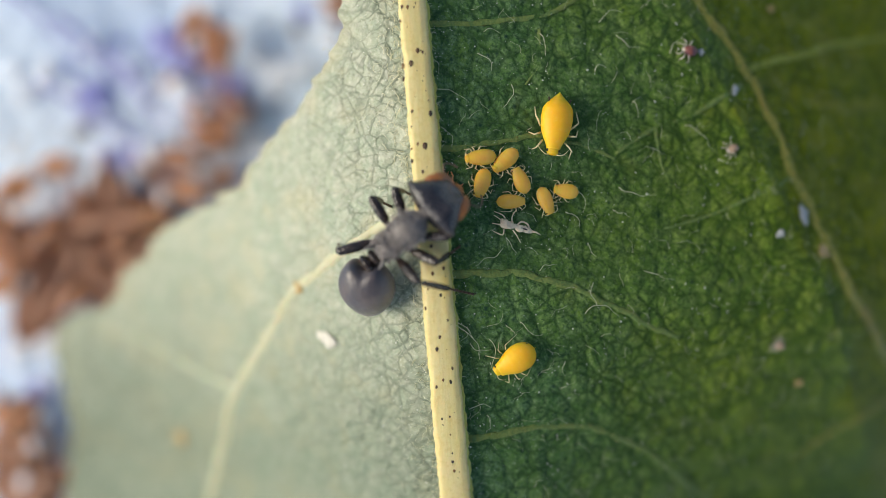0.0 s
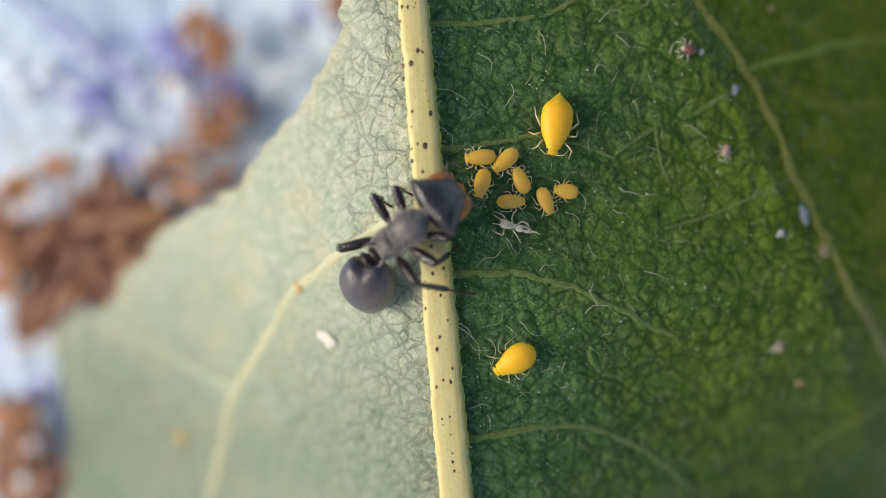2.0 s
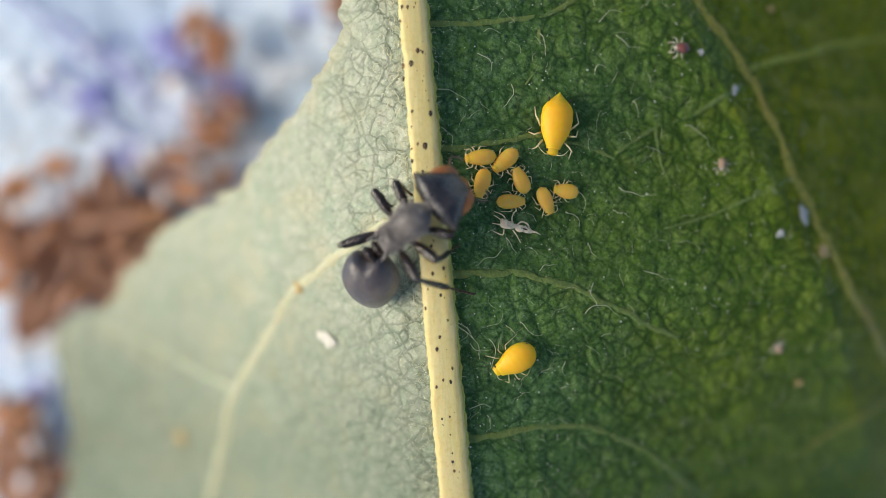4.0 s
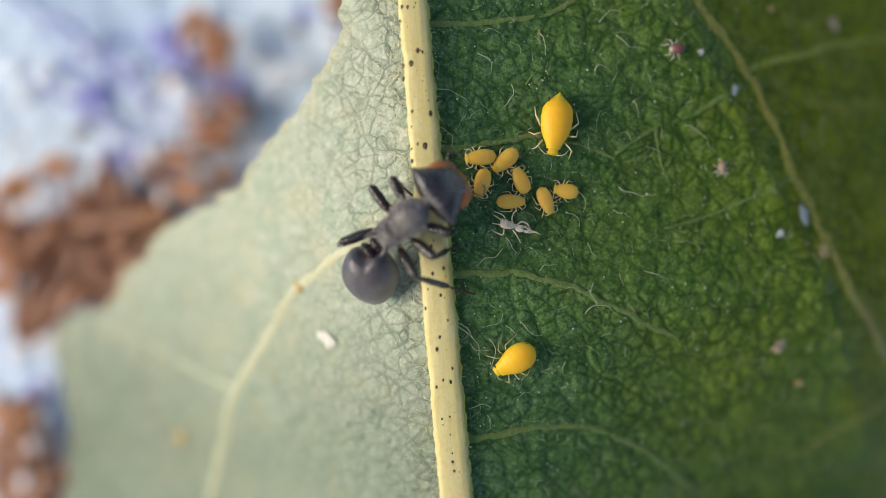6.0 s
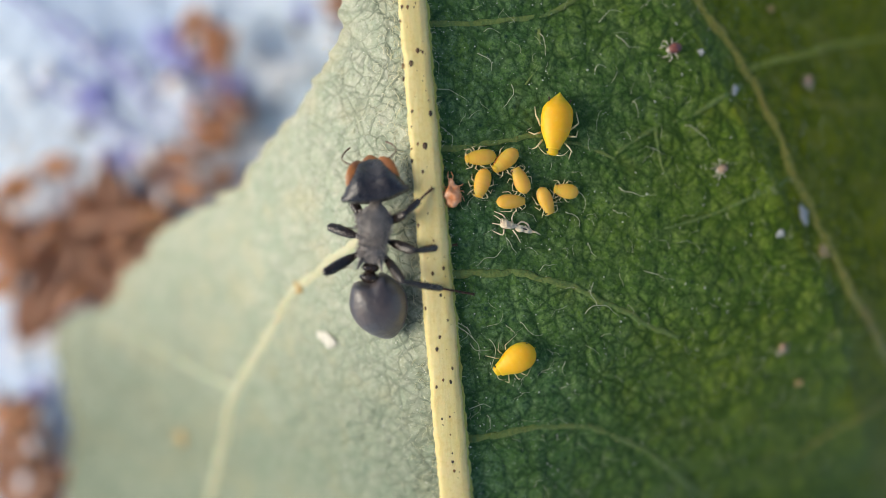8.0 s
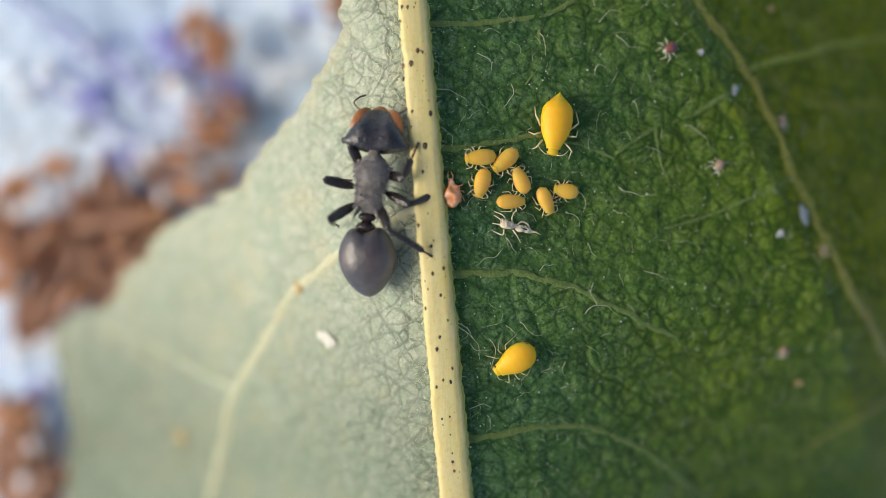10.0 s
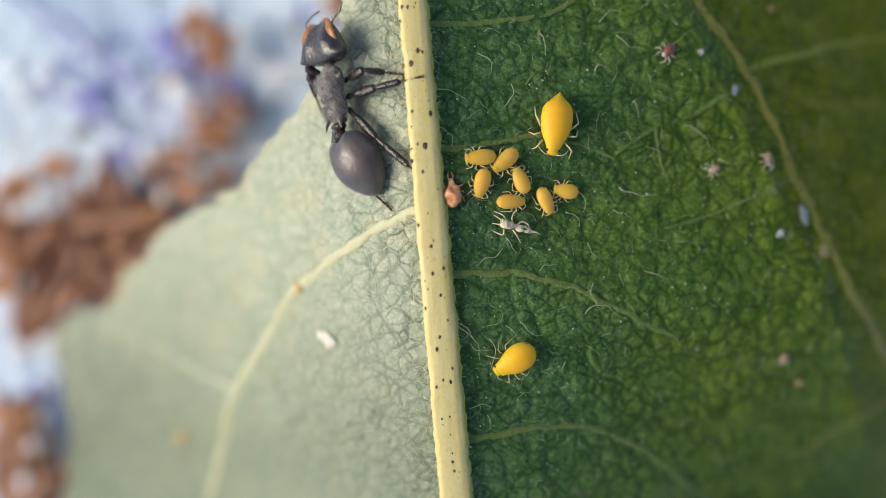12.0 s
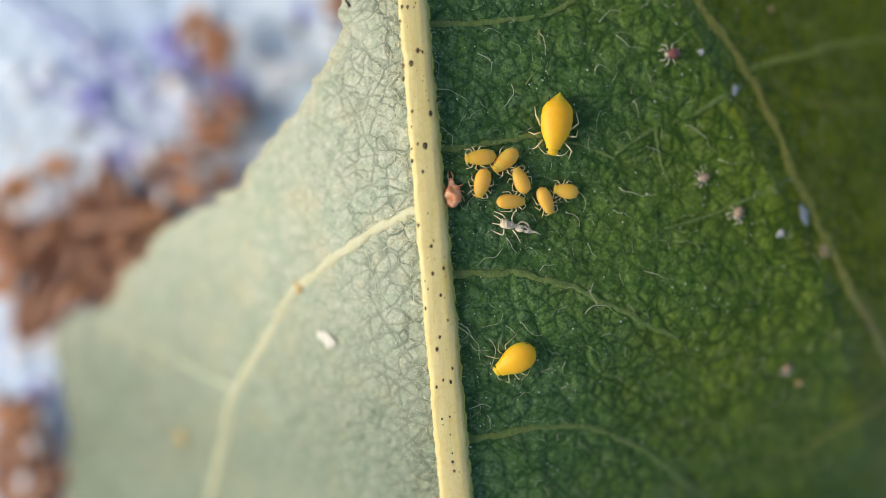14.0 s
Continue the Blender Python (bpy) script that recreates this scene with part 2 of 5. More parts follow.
# ---------------------------------------------------------------- mesh helpers
def part(name, bm, material, parent=None, label="", at=(0, 0, 0), smooth=True):
    """One mesh object from a bmesh in millimetres, under a thing or a part."""
    me = bpy.data.meshes.new(name)
    bmesh.ops.scale(bm, vec=(MM, MM, MM), verts=bm.verts)
    bmesh.ops.recalc_face_normals(bm, faces=bm.faces)
    bm.to_mesh(me)
    bm.free()
    if smooth:
        me.polygons.foreach_set("use_smooth", [True] * len(me.polygons))
    me.materials.append(material)
    ob = new(name, me)
    ob.location = Vector(at) * MM
    if parent:
        ob.parent = parent
    if label:
        tagged(ob, label)
    return ob


def loft(rings, cap=True, bm=None):
    """Skin over closed rings of equal length."""
    bm = bm or bmesh.new()
    rows = [[bm.verts.new(p) for p in r] for r in rings]
    n = len(rows[0])
    for a, b in zip(rows, rows[1:]):
        for i in range(n):
            bm.faces.new((a[i], a[(i + 1) % n], b[(i + 1) % n], b[i]))
    if cap:
        bm.faces.new(rows[0][::-1])
        bm.faces.new(rows[-1])
    return bm


def tube(path, radii, sides=8, flat=1.0, bm=None):
    """A tube along a path; flat squeezes it in height."""
    path = [Vector(p) for p in path]
    rings = []
    for i, p in enumerate(path):
        t = (path[min(i + 1, len(path) - 1)] - path[max(i - 1, 0)]).normalized()
        up = Vector((0, 0, 1)) if abs(t.z) < 0.95 else Vector((0, 1, 0))
        a = t.cross(up).normalized()
        b = a.cross(t)
        r = float(radii[i]) if hasattr(radii, "__len__") else radii
        rings.append([p + r * (math.cos(k) * a + flat * math.sin(k) * b)
                      for k in np.linspace(0, 2 * math.pi, sides, endpoint=False)])
    return loft(rings, True, bm)


def glide(points, n):
    """A smooth run of n points through a few."""
    p = np.array(points, float)
    p = np.vstack([2 * p[0] - p[1], p, 2 * p[-1] - p[-2]])
    out = []
    for s in np.linspace(0, len(p) - 3 - 1e-6, n):
        i, f = int(s), s - int(s)
        a, b, c, d = p[i:i + 4]
        out.append(0.5 * (2 * b + (c - a) * f + (2 * a - 5 * b + 4 * c - d) * f ** 2 + (3 * b - a - 3 * c + d) * f ** 3))
    return np.array(out)


def egg(profile, n=18, bm=None, height=0.8, belly=0.75):
    """A body along y: rows of (y, half width, lift); height and belly scale it up and down."""
    rings = []
    for y, w, z in profile:
        rings.append([(w * math.cos(k), y, z + w * math.sin(k) * (height if math.sin(k) > 0 else belly))
                      for k in np.linspace(0, 2 * math.pi, n, endpoint=False)])
    return loft(rings, True, bm)


def smooth_profile(rows, n):
    return [tuple(v) for v in glide(rows, n)]


# ---------------------------------------------------------------- the leaf's form
def mid_x(y):
    return -0.26 - 0.087 * np.asarray(y, float)


def surf(x, y):
    """Height of the blade: two halves falling away from the midrib."""
    x, y = np.asarray(x, float), np.asarray(y, float)
    s = x - mid_x(y)
    d, e = np.clip(-s, 0, 40), np.clip(s, 0, 40)
    dip = 0.20 + 0.13 * (np.tanh(1.2 * (y + 0.7)) - np.tanh(1.2 * (y + 3.4)) + 1)
    z = -0.53 * np.minimum(d, 6) - 0.055 * np.minimum(d, 6) ** 2 - 8.33 * (1 - np.exp(-np.maximum(d - 6, 0) / 7)) - 0.14 * e - 0.007 * e ** 2 - dip * (1 - np.exp(-e / 1.2))
    fold = np.maximum(x - (10.75 - 0.55 * y), 0)
    z = z - 0.42 * fold / (1 + 0.04 * fold) - 0.037 * np.maximum(e - 2.5, 0) * np.maximum(-y - 0.5, 0)
    z = z - 0.022 * np.clip(y - 1, -9, 0) ** 2 - 0.010 * np.maximum(y - 3, 0) ** 2
    return z + 0.07 * np.sin(1.1 * x + 0.5) * np.sin(0.9 * y + 0.3 * x) * np.minimum(d + e, 1)


def normal_at(x, y):
    h = 0.15
    return Vector((float(surf(x - h, y) - surf(x + h, y)), float(surf(x, y - h) - surf(x, y + h)), 2 * h)).normalized()


def stand(x, y, heading, lift=0.0):
    """A pose on the blade, in metres: y axis ahead along heading (degrees from +x), z along the blade's normal."""
    n = normal_at(x, y)
    a = radians(heading)
    f = Vector((math.cos(a), math.sin(a), 0))
    f = (f - n * f.dot(n)).normalized()
    m = Matrix((f.cross(n), f, n)).transposed().to_4x4()
    m.translation = (Vector((x, y, float(surf(x, y)))) + n * lift) * MM
    return m


def swells(x, y, size):
    """Gentle cushions between the coarser veinlets, 0 on a veinlet and 1 inside."""
    table = np.random.RandomState(4).rand(128, 128, 2)
    gx = (x + 0.16 * np.sin(2.3 * y + 1.7 * x) + 0.06 * np.sin(7.1 * y + 2 * x)) / size + 60
    gy = (y + 0.16 * np.sin(2.1 * x - 1.3 * y) + 0.06 * np.sin(6.3 * x - 3 * y)) / size + 60
    ix, iy = np.floor(gx).astype(int), np.floor(gy).astype(int)
    f1, f2 = np.full(x.shape, 9.0), np.full(x.shape, 9.0)
    for a in (-1, 0, 1):
        for b in (-1, 0, 1):
            j = table[(ix + a) % 128, (iy + b) % 128]
            d = np.hypot(ix + a + j[..., 0] - gx, iy + b + j[..., 1] - gy)
            f2 = np.where(d < f1, f1, np.minimum(f2, d))
            f1 = np.minimum(f1, d)
    return np.clip((f2 - f1) / 0.5, 0, 1) ** 0.7


MARGIN = [(-11.145, 17.973), (-7.04, 12.85), (-5.22, 10.5), (-3.68, 8.97), (-3.03, 7.93), (-2.87, 7.08), (-2.93, 6.2), (-3.1, 5.64), (-3.75, 4.95), (-3.94, 4.55), (-4.43, 3.96), (-5.07, 3.53), (-5.45, 3.11), (-6.17, 2.52), (-6.51, 1.92), (-6.885, 1.689), (-8.119, 1.725), (-8.415, 1.284), (-9.513, 0.845), (-10.303, 0.316), (-10.504, -0.305), (-11.455, -0.752), (-12.011, -1.799), (-12.587, -2.248), (-13.565, -2.32), (-14.589, -3.025), (-14.749, -3.662), (-14.516, -5.16), (-14.478, -6.997), (-14.693, -8.628), (-14.803, -9.803), (-14.972, -11.118), (-14.786, -12.032), (-14.203, -13.538), (-12.122, -15.819)]


def lamina(parent, side):
    """One half of the blade as a fine sheet with veinlets pressed into it."""
    ny = 620
    ys = np.concatenate([np.linspace(-13.0, -7.4, 60, endpoint=False), np.linspace(-7.4, 7.4, 510, endpoint=False), np.linspace(7.4, 12.0, 50)])
    if side < 0:
        nx = 270
        my, mx = np.array(MARGIN).T[::-1]
        order = np.argsort(my)
        edge = np.interp(ys, my[order], mx[order])
        edge = np.convolve(np.pad(edge, 3, mode="edge"), np.ones(7) / 7, "valid")
        phase = np.cumsum(np.abs(np.gradient(edge)) + np.gradient(ys)) * 0.75
        edge = edge - 0.12 * np.abs(np.sin(phase * 2.4 + 0.8 * np.sin(phase * 0.6))) ** 0.7 + 0.05 * np.sin(phase * 7) + 0.04 * np.sin(phase * 13 + 1) + 0.06
        reach = mid_x(ys) - edge
    else:
        nx = 420
        reach = np.full(ny, 21.0)
    s = np.linspace(0, 1, nx) ** 1.2
    Y = np.repeat(ys[:, None], nx, 1)
    X = mid_x(Y) + side * s[None, :] * reach[:, None]
    near = np.clip(np.abs(X - mid_x(Y)) / 0.5, 0, 1)
    Z = surf(X, Y) + 0.05 * (swells(X, Y, 1.3) - 0.6) * near
    Z = Z + (0.014 if side < 0 else 0.007) * np.sin(9 * X + 3 * np.sin(5 * Y)) * np.sin(8 * Y + 2 * X) + 0.008 * np.sin(23 * X + 2 * np.sin(11 * Y)) * np.sin(21 * Y)
    co = np.stack([X, Y, Z], -1).reshape(-1, 3) * MM
    i = np.arange((ny - 1) * nx).reshape(ny - 1, nx)[:, :-1].ravel()
    quads = np.stack([i, i + 1, i + nx + 1, i + nx] if side > 0 else [i, i + nx, i + nx + 1, i + 1], -1)
    me = bpy.data.meshes.new("lamina")
    me.vertices.add(len(co))
    me.vertices.foreach_set("co", co.ravel())
    me.loops.add(quads.size)
    me.loops.foreach_set("vertex_index", quads.ravel())
    me.polygons.add(len(quads))
    me.polygons.foreach_set("loop_start", np.arange(0, quads.size, 4))
    me.polygons.foreach_set("use_smooth", np.ones(len(quads), bool))
    me.update(calc_edges=True)
    rim = np.clip((s[None, :] - 1) * np.minimum(reach, 12.0)[:, None] / 0.55 + 1, 0, 1) if side < 0 else np.zeros_like(X)
    me.attributes.new("rim", "FLOAT", "POINT").data.foreach_set("value", rim.ravel())
    # Lit and shaded sides of one blade get separate base colours.
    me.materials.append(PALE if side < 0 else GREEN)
    ob = new("lamina", me)
    ob.parent = parent
    thick = ob.modifiers.new("thickness", "SOLIDIFY")
    thick.thickness, thick.offset = 0.14 * MM, -1
    return tagged(ob, "pale grey-green half of the blade, toned as sunlit" if side < 0 else "deep green half of the blade, toned as shaded")


def vein(parent, points, r0, r1, material, label="", sunk=0.25, flat=0.30):
    p = glide(points, 14 * len(points))
    k = np.arange(len(p))
    r = np.linspace(r0, r1, len(p)) * (1 + 0.16 * np.sin(k * 0.45 + p[0][0]) + 0.08 * np.sin(k * 1.1 + 1))
    wob = 0.25 * r0 * (np.sin(k * 0.3 + p[0][1]) + 0.5 * np.sin(k * 0.8))
    path = [(x + w * 0.5, y + w, float(surf(x + w * 0.5, y + w)) + ri * (0.22 - sunk * 0.4)) for (x, y), ri, w in zip(p, r, wob)]
    return part("vein", tube(path, r, 12, flat), material, parent, label)


MID_W, MID_H = 0.41, 0.22


def rib_half(y):
    """Half width of the midrib, a little uneven along its run."""
    return MID_W * (1 + 0.014 * (-y) + 0.022 * math.sin(2.3 * y) + 0.02 * math.sin(5.9 * y + 1) + 0.012 * math.sin(13 * y))


def midrib(parent):
    rings = []
    for y in np.linspace(-13.0, 12.0, 420):
        w = rib_half(y)
        c, z = float(mid_x(y)), float(surf(mid_x(y), y))
        ring = []
        for k in np.linspace(0, 2 * math.pi, 36, endpoint=False):
            ridge = 1 + 0.016 * math.cos(11 * k + 0.4 * math.sin(0.7 * y)) + 0.010 * math.sin(6 * k + 3 * y)
            sk = math.copysign(abs(math.sin(k)) ** 0.55, math.sin(k))
            ck = math.copysign(abs(math.cos(k)) ** 0.75, math.cos(k))
            ragged = 0.07 * noise.noise(Vector((y * 2.2, 0, 3))) + 0.05 * noise.noise(Vector((y * 6.5, 0, 7))) if ck < -0.5 else 0
            ring.append((c + w * ck * (ridge + ragged), y, z + MID_H * sk * ridge))
        rings.append(ring)
    rib_part = part("midrib", loft(rings), RIB, parent, "thick cream midrib dotted with dark glands")
    path = [(float(mid_x(y)) + rib_half(y) * 0.97, y, float(surf(mid_x(y), y)) - 0.02 + 0.02 * math.sin(7 * y)) for y in np.linspace(-12.8, 11.8, 500)]
    rad = [0.075 + 0.016 * math.sin(9 * y) + 0.012 * math.sin(23 * y + 1) for y in np.linspace(-12.8, 11.8, 500)]
    part("rib_edge", tube(path, rad, 8, 1.0), FRINGE, rib_part, "yellow-green translucent edge of the midrib")
    return rib_part


def rib_z(x, y):
    u = min(1.0, abs(x - float(mid_x(y))) / MID_W)
    return float(surf(mid_x(y), y)) + MID_H * (1 - u ** 2.67) ** 0.275, u


leaf = tagged(new("leaf"), "broad green leaf lying underside up, one half toned pale as sunlit", "leaf", kind="structure")
lamina(leaf, -1)
lamina(leaf, 1)
mid = midrib(leaf)

vein(leaf, [(-0.76, 1.03), (-1.47, 0.74), (-2.3, 0.27), (-3.18, -0.31), (-4.04, -0.95), (-4.54, -1.32), (-4.96, -1.94), (-5.64, -2.97), (-6.619, -4.263), (-7.179, -5.22), (-7.55, -6.471), (-8.064, -7.888), (-8.408, -9.04), (-9.016, -10.787)], 0.14, 0.20, VEIN_PALE, 'cream side vein on the pale half')
vein(leaf, [(-6.981, -4.749), (-8.811, -4.187), (-10.817, -3.333), (-12.615, -2.798)], 0.09, 0.04, VEIN_FAINT, '')
vein(leaf, [(-0.493, 6.121), (1.033, 6.28), (2.629, 6.51), (3.616, 6.975), (4.452, 7.758)], 0.079, 0.058, VEIN_GREEN, '', 0.3, 0.2)
vein(leaf, [(2.678, 6.512), (2.703, 5.786), (2.731, 5.225), (2.297, 4.579)], 0.046, 0.024, VEIN_GREEN, '', 0.3, 0.2)
vein(leaf, [(-0.123, 2.722), (1.183, 2.88), (2.373, 3.127), (3.413, 3.018), (4.888, 2.571)], 0.084, 0.048, VEIN_GREEN, '', 0.3, 0.2)
vein(leaf, [(0.092, -0.723), (1.337, -0.653), (2.283, -0.704), (3.566, -1.057), (4.715, -1.577), (5.916, -2.182), (6.815, -2.605)], 0.112, 0.067, VEIN_GREEN, 'pale green side vein', 0.2, 0.3)
vein(leaf, [(0.491, -5.398), (1.856, -5.183), (3.514, -5.06), (4.914, -5.429), (6.229, -6.195), (8.638, -8.147)], 0.103, 0.067, VEIN_GREEN, '', 0.3, 0.2)
vein(leaf, [(7.129, 7.625), (8.018, 6.518), (8.887, 5.437), (9.35, 4.658), (9.933, 3.48), (10.443, 2.18), (11.203, 0.834), (11.929, -0.53), (12.948, -1.825), (13.943, -2.796), (16.132, -5.12)], 0.165, 0.175, VEIN_SIDE, 'yellowish main side rib')
vein(leaf, [(9.157, 5.399), (11.254, 6.105), (13.195, 6.726), (15.707, 7.218)], 0.11, 0.07, VEIN_FOLD, '')
vein(leaf, [(8.826, 4.865), (7.362, 3.966), (6.077, 3.476), (4.888, 2.7)], 0.075, 0.038, VEIN_GREEN, '', 0.3, 0.2)
vein(leaf, [(6.077, 3.476), (6.241, 2.442), (6.74, 1.474)], 0.046, 0.019, VEIN_GREEN, '', 0.3, 0.2)
vein(leaf, [(15.731, -4.86), (13.029, -5.971), (11.431, -6.885)], 0.12, 0.05, VEIN_SIDE, '')
vein(leaf, [(10.443, 2.18), (8.996, 1.5), (7.244, 0.829), (5.876, 0.498)], 0.056, 0.029, VEIN_GREEN, '', 0.3, 0.2)

# Dark glands on the midrib.
gland_mesh = None
for gx, gy, size in [(-1.114, 6.544, 0.103), (-0.959, 6.53, 0.103), (-1.161, 6.156, 0.077), (-0.683, 5.342, 0.129), (-0.547, 5.301, 0.09), (-0.865, 4.995, 0.154), (-1.084, 4.945, 0.129), (-1.069, 4.596, 0.116), (-0.835, 3.704, 0.09), (-0.334, 3.643, 0.141), (-0.851, 3.282, 0.064), (-0.682, 2.82, 0.09), (-0.485, 2.772, 0.167), (-0.837, 2.375, 0.103), (-0.545, 2.076, 0.103), (-0.834, 1.313, 0.064), (-0.409, 0.954, 0.064), (-0.67, 0.639, 0.103), (-0.318, 0.076, 0.103)] + [(0.015, -0.517, 0.103), (-0.288, -0.653, 0.116), (-0.061, -1.247, 0.09), (0.046, -1.309, 0.051), (-0.474, -1.606, 0.103), (-0.411, -1.081, 0.064), (0.137, -1.924, 0.09), (-0.092, -2.384, 0.103), (-0.168, -2.711, 0.129), (0.262, -3.246, 0.103), (0.0, -3.571, 0.09), (0.216, -3.621, 0.116), (-0.185, -3.768, 0.103), (-0.031, -4.676, 0.077), (0.186, -4.608, 0.077), (0.267, -5.921, 0.103), (0.203, -5.127, 0.064), (0.315, -6.189, 0.103), (-0.487, -0.868, 0.051)]:
    z, u = rib_z(gx, gy)
    if gland_mesh is None:
        bm = bmesh.new()
        bmesh.ops.create_icosphere(bm, subdivisions=2, radius=1)
        for v in bm.verts:
            v.co.z *= 0.35
            v.co.x *= 0.8 + 0.1 * v.co.y
        g = part("gland", bm, SPECK, mid)
        gland_mesh = g.data
    else:
        g = new("gland", gland_mesh)
        g.parent = mid
    tilt = math.copysign(math.asin(min(u, 0.95)) * 0.8, gx - float(mid_x(gy)))
    g.matrix_basis = (Matrix.Translation(Vector((gx, gy, z - 0.005)) * MM) @ Matrix.Rotation(tilt, 4, "Y")
                      @ Matrix.Diagonal((size * 0.5, size * 0.62, size * 0.5, 1)))


# Fine brown freckles between the glands.
freckle_rng = np.random.RandomState(17)
for k in range(48):
    gy = freckle_rng.uniform(-7.2, 7.2)
    gx = float(mid_x(gy)) + MID_W * freckle_rng.uniform(-0.92, 0.8)
    z, u = rib_z(gx, gy)
    size = freckle_rng.uniform(0.025, 0.055)
    g = new("freckle", gland_mesh)
    g.parent = mid
    g.matrix_basis = Matrix.Translation(Vector((gx, gy, z - 0.004)) * MM) @ Matrix.Diagonal((size * 0.5, size * 0.7, size * 0.4, 1))


# ---------------------------------------------------------------- hairs and grains
def hair_path(x0, y0, x1, y1, bow, lift=0.12, n=12):
    rng = np.random.RandomState(int(abs(x0 * 911 + y0 * 577)) % 9973)
    a, b = np.array((x0, y0)), np.array((x1, y1))
    d = b - a
    side = np.array((-d[1], d[0]))
    wob = rng.uniform(-0.06, 0.06, 3)
    out = []
    for f in np.linspace(0, 1, n):
        p = a + d * f + side * (bow * 4 * f * (1 - f) + wob[0] * math.sin(7 * f) + wob[1] * math.sin(13 * f) * 0.5)
        out.append((p[0], p[1], float(surf(*p)) + 0.03 + lift * math.sin(math.pi * min(1, f * 1.2)) * np.hypot(*d)))
    return out


for h in [(-0.185, 4.361, 0.716, 4.029, 0.1), (-0.37, 5.409, -0.093, 4.772, 0.05), (4.921, 6.094, 5.614, 5.743, -0.15), (4.273, 4.99, 4.606, 5.133, 0.4), (6.967, 3.565, 7.822, 2.831, 0.1), (4.971, 1.743, 6.092, 1.547, -0.1), (7.958, 2.604, 8.65, 2.565, -0.15), (0.247, -1.838, 1.064, -3.02, 0.06), (0.247, -1.869, 1.001, -2.922, 0.12), (0.747, -2.6, 1.315, -2.77, -0.2), (1.735, -2.094, 2.005, -2.365, 0.05), (2.128, -2.018, 2.767, -2.406, -0.12), (3.974, -1.805, 4.974, -1.935, 0.3), (4.219, -0.936, 4.451, -1.702, -0.2), (1.266, -2.483, 1.38, -3.123, 0.2), (3.434, -3.164, 3.452, -3.58, -0.2), (2.705, 6.029, 2.86, 5.39, 0.1), (5.698, -0.624, 6.285, -0.916, 0.1)] + [(-0.062, 3.327, 0.247, 2.794, 0.2), (4.069, 0.175, 4.31, -0.223, -0.1), (3.42, 1.045, 3.842, 0.62, 0.2), (3.581, 1.759, 3.908, 0.969, 0.25), (1.731, 0.328, 2.048, -0.141, 0.0), (0.725, -4.474, 1.363, -4.451, 0.2), (1.236, -4.657, 1.336, -5.073, 0.1), (5.399, 4.195, 5.566, 3.716, 0.1), (1.9, 4.57, 1.66, 3.932, 0.2), (1.652, 0.016, 0.868, -0.449, 0.05), (4.807, 1.102, 5.299, 0.913, 0.0), (-1.463, 4.063, -2.121, 3.578, 0.1), (-1.621, 5.081, -1.916, 4.57, 0.1), (-2.596, 3.285, -1.953, 3.875, 0.05), (6.506, 5.613, 7.028, 6.212, 0.1), (2.682, -0.612, 3.166, -0.457, 0.2), (4.43, 6.438, 5.097, 6.759, 0.2), (0.953, 5.411, 1.348, 4.951, 0.2), (-2.37, 0.144, -1.908, -1.161, 0.08)]:
    path = hair_path(*h)
    part("hair", tube(path, np.linspace(0.009, 0.004, len(path)), 6), HAIR, leaf)


def short_hairs():
    rng = np.random.RandomState(9)
    bm = bmesh.new()
    for k in range(520):
        y = rng.uniform(-8, 8)
        side = 1 if rng.rand() < 0.25 else -1
        x = float(mid_x(y)) + side * (MID_W * rng.uniform(0.85, 1.0) + (rng.exponential(0.30) if side < 0 else 0))
        a = radians(rng.normal(-40 if side > 0 else 200, 55))
        l = rng.uniform(0.06, 0.26)
        z = float(surf(x, y)) + 0.03
        bend = rng.uniform(-0.6, 0.6)
        path = []
        for f in np.linspace(0, 1, 5):
            path.append((x + l * f * math.cos(a + bend * f), y + l * f * math.sin(a + bend * f), z + 0.12 * f * (1.4 - f)))
        tube(path, np.linspace(0.008, 0.004, 5), 4, 1, bm)
    ob = part("short_hairs", bm, HAIR, leaf, "short pale hairs along the midrib")
    return tagged(ob, kind="stuff")


def felt_tangle():
    """Longer yellowish curls matted beside the midrib on the pale half."""
    rng = np.random.RandomState(41)
    bm = bmesh.new()
    for k in range(110):
        y = rng.normal(3.2, 2.2)
        x = float(mid_x(y)) - MID_W - rng.exponential(0.28)
        a, l, curl = rng.uniform(0, 6.28), rng.uniform(0.15, 0.45), rng.uniform(-3.5, 3.5)
        p, path = np.array((x, y)), []
        for f in range(8):
            if p[0] > float(mid_x(p[1])) - MID_W * 0.9:
                break
            path.append((p[0], p[1], float(surf(*p)) + 0.03 + 0.06 * math.sin(f * 0.45)))
            p = p + l / 7 * np.array((math.cos(a + curl * f / 7), math.sin(a + curl * f / 7)))
        if len(path) > 3:
            tube(path, np.linspace(0.007, 0.003, len(path)), 4, 1, bm)
    return tagged(part("felt", bm, FELT, leaf, "matted yellowish hairs beside the midrib"), kind="stuff")


def right_hairs():
    rng = np.random.RandomState(21)
    bm = bmesh.new()
    for k in range(280):
        y = rng.uniform(-8, 8)
        x = rng.uniform(0.6, 13)
        a, l = rng.uniform(0, 6.28), rng.uniform(0.15, 0.6)
        p = hair_path(x, y, x + l * math.cos(a), y + l * math.sin(a), rng.uniform(-0.3, 0.3), 0.1, 6)
        tube(p, np.linspace(0.005, 0.002, 6), 4, 1, bm)
    return tagged(part("fine_hairs", bm, HAIR, leaf, "fine scattered hairs on the green half"), kind="stuff")


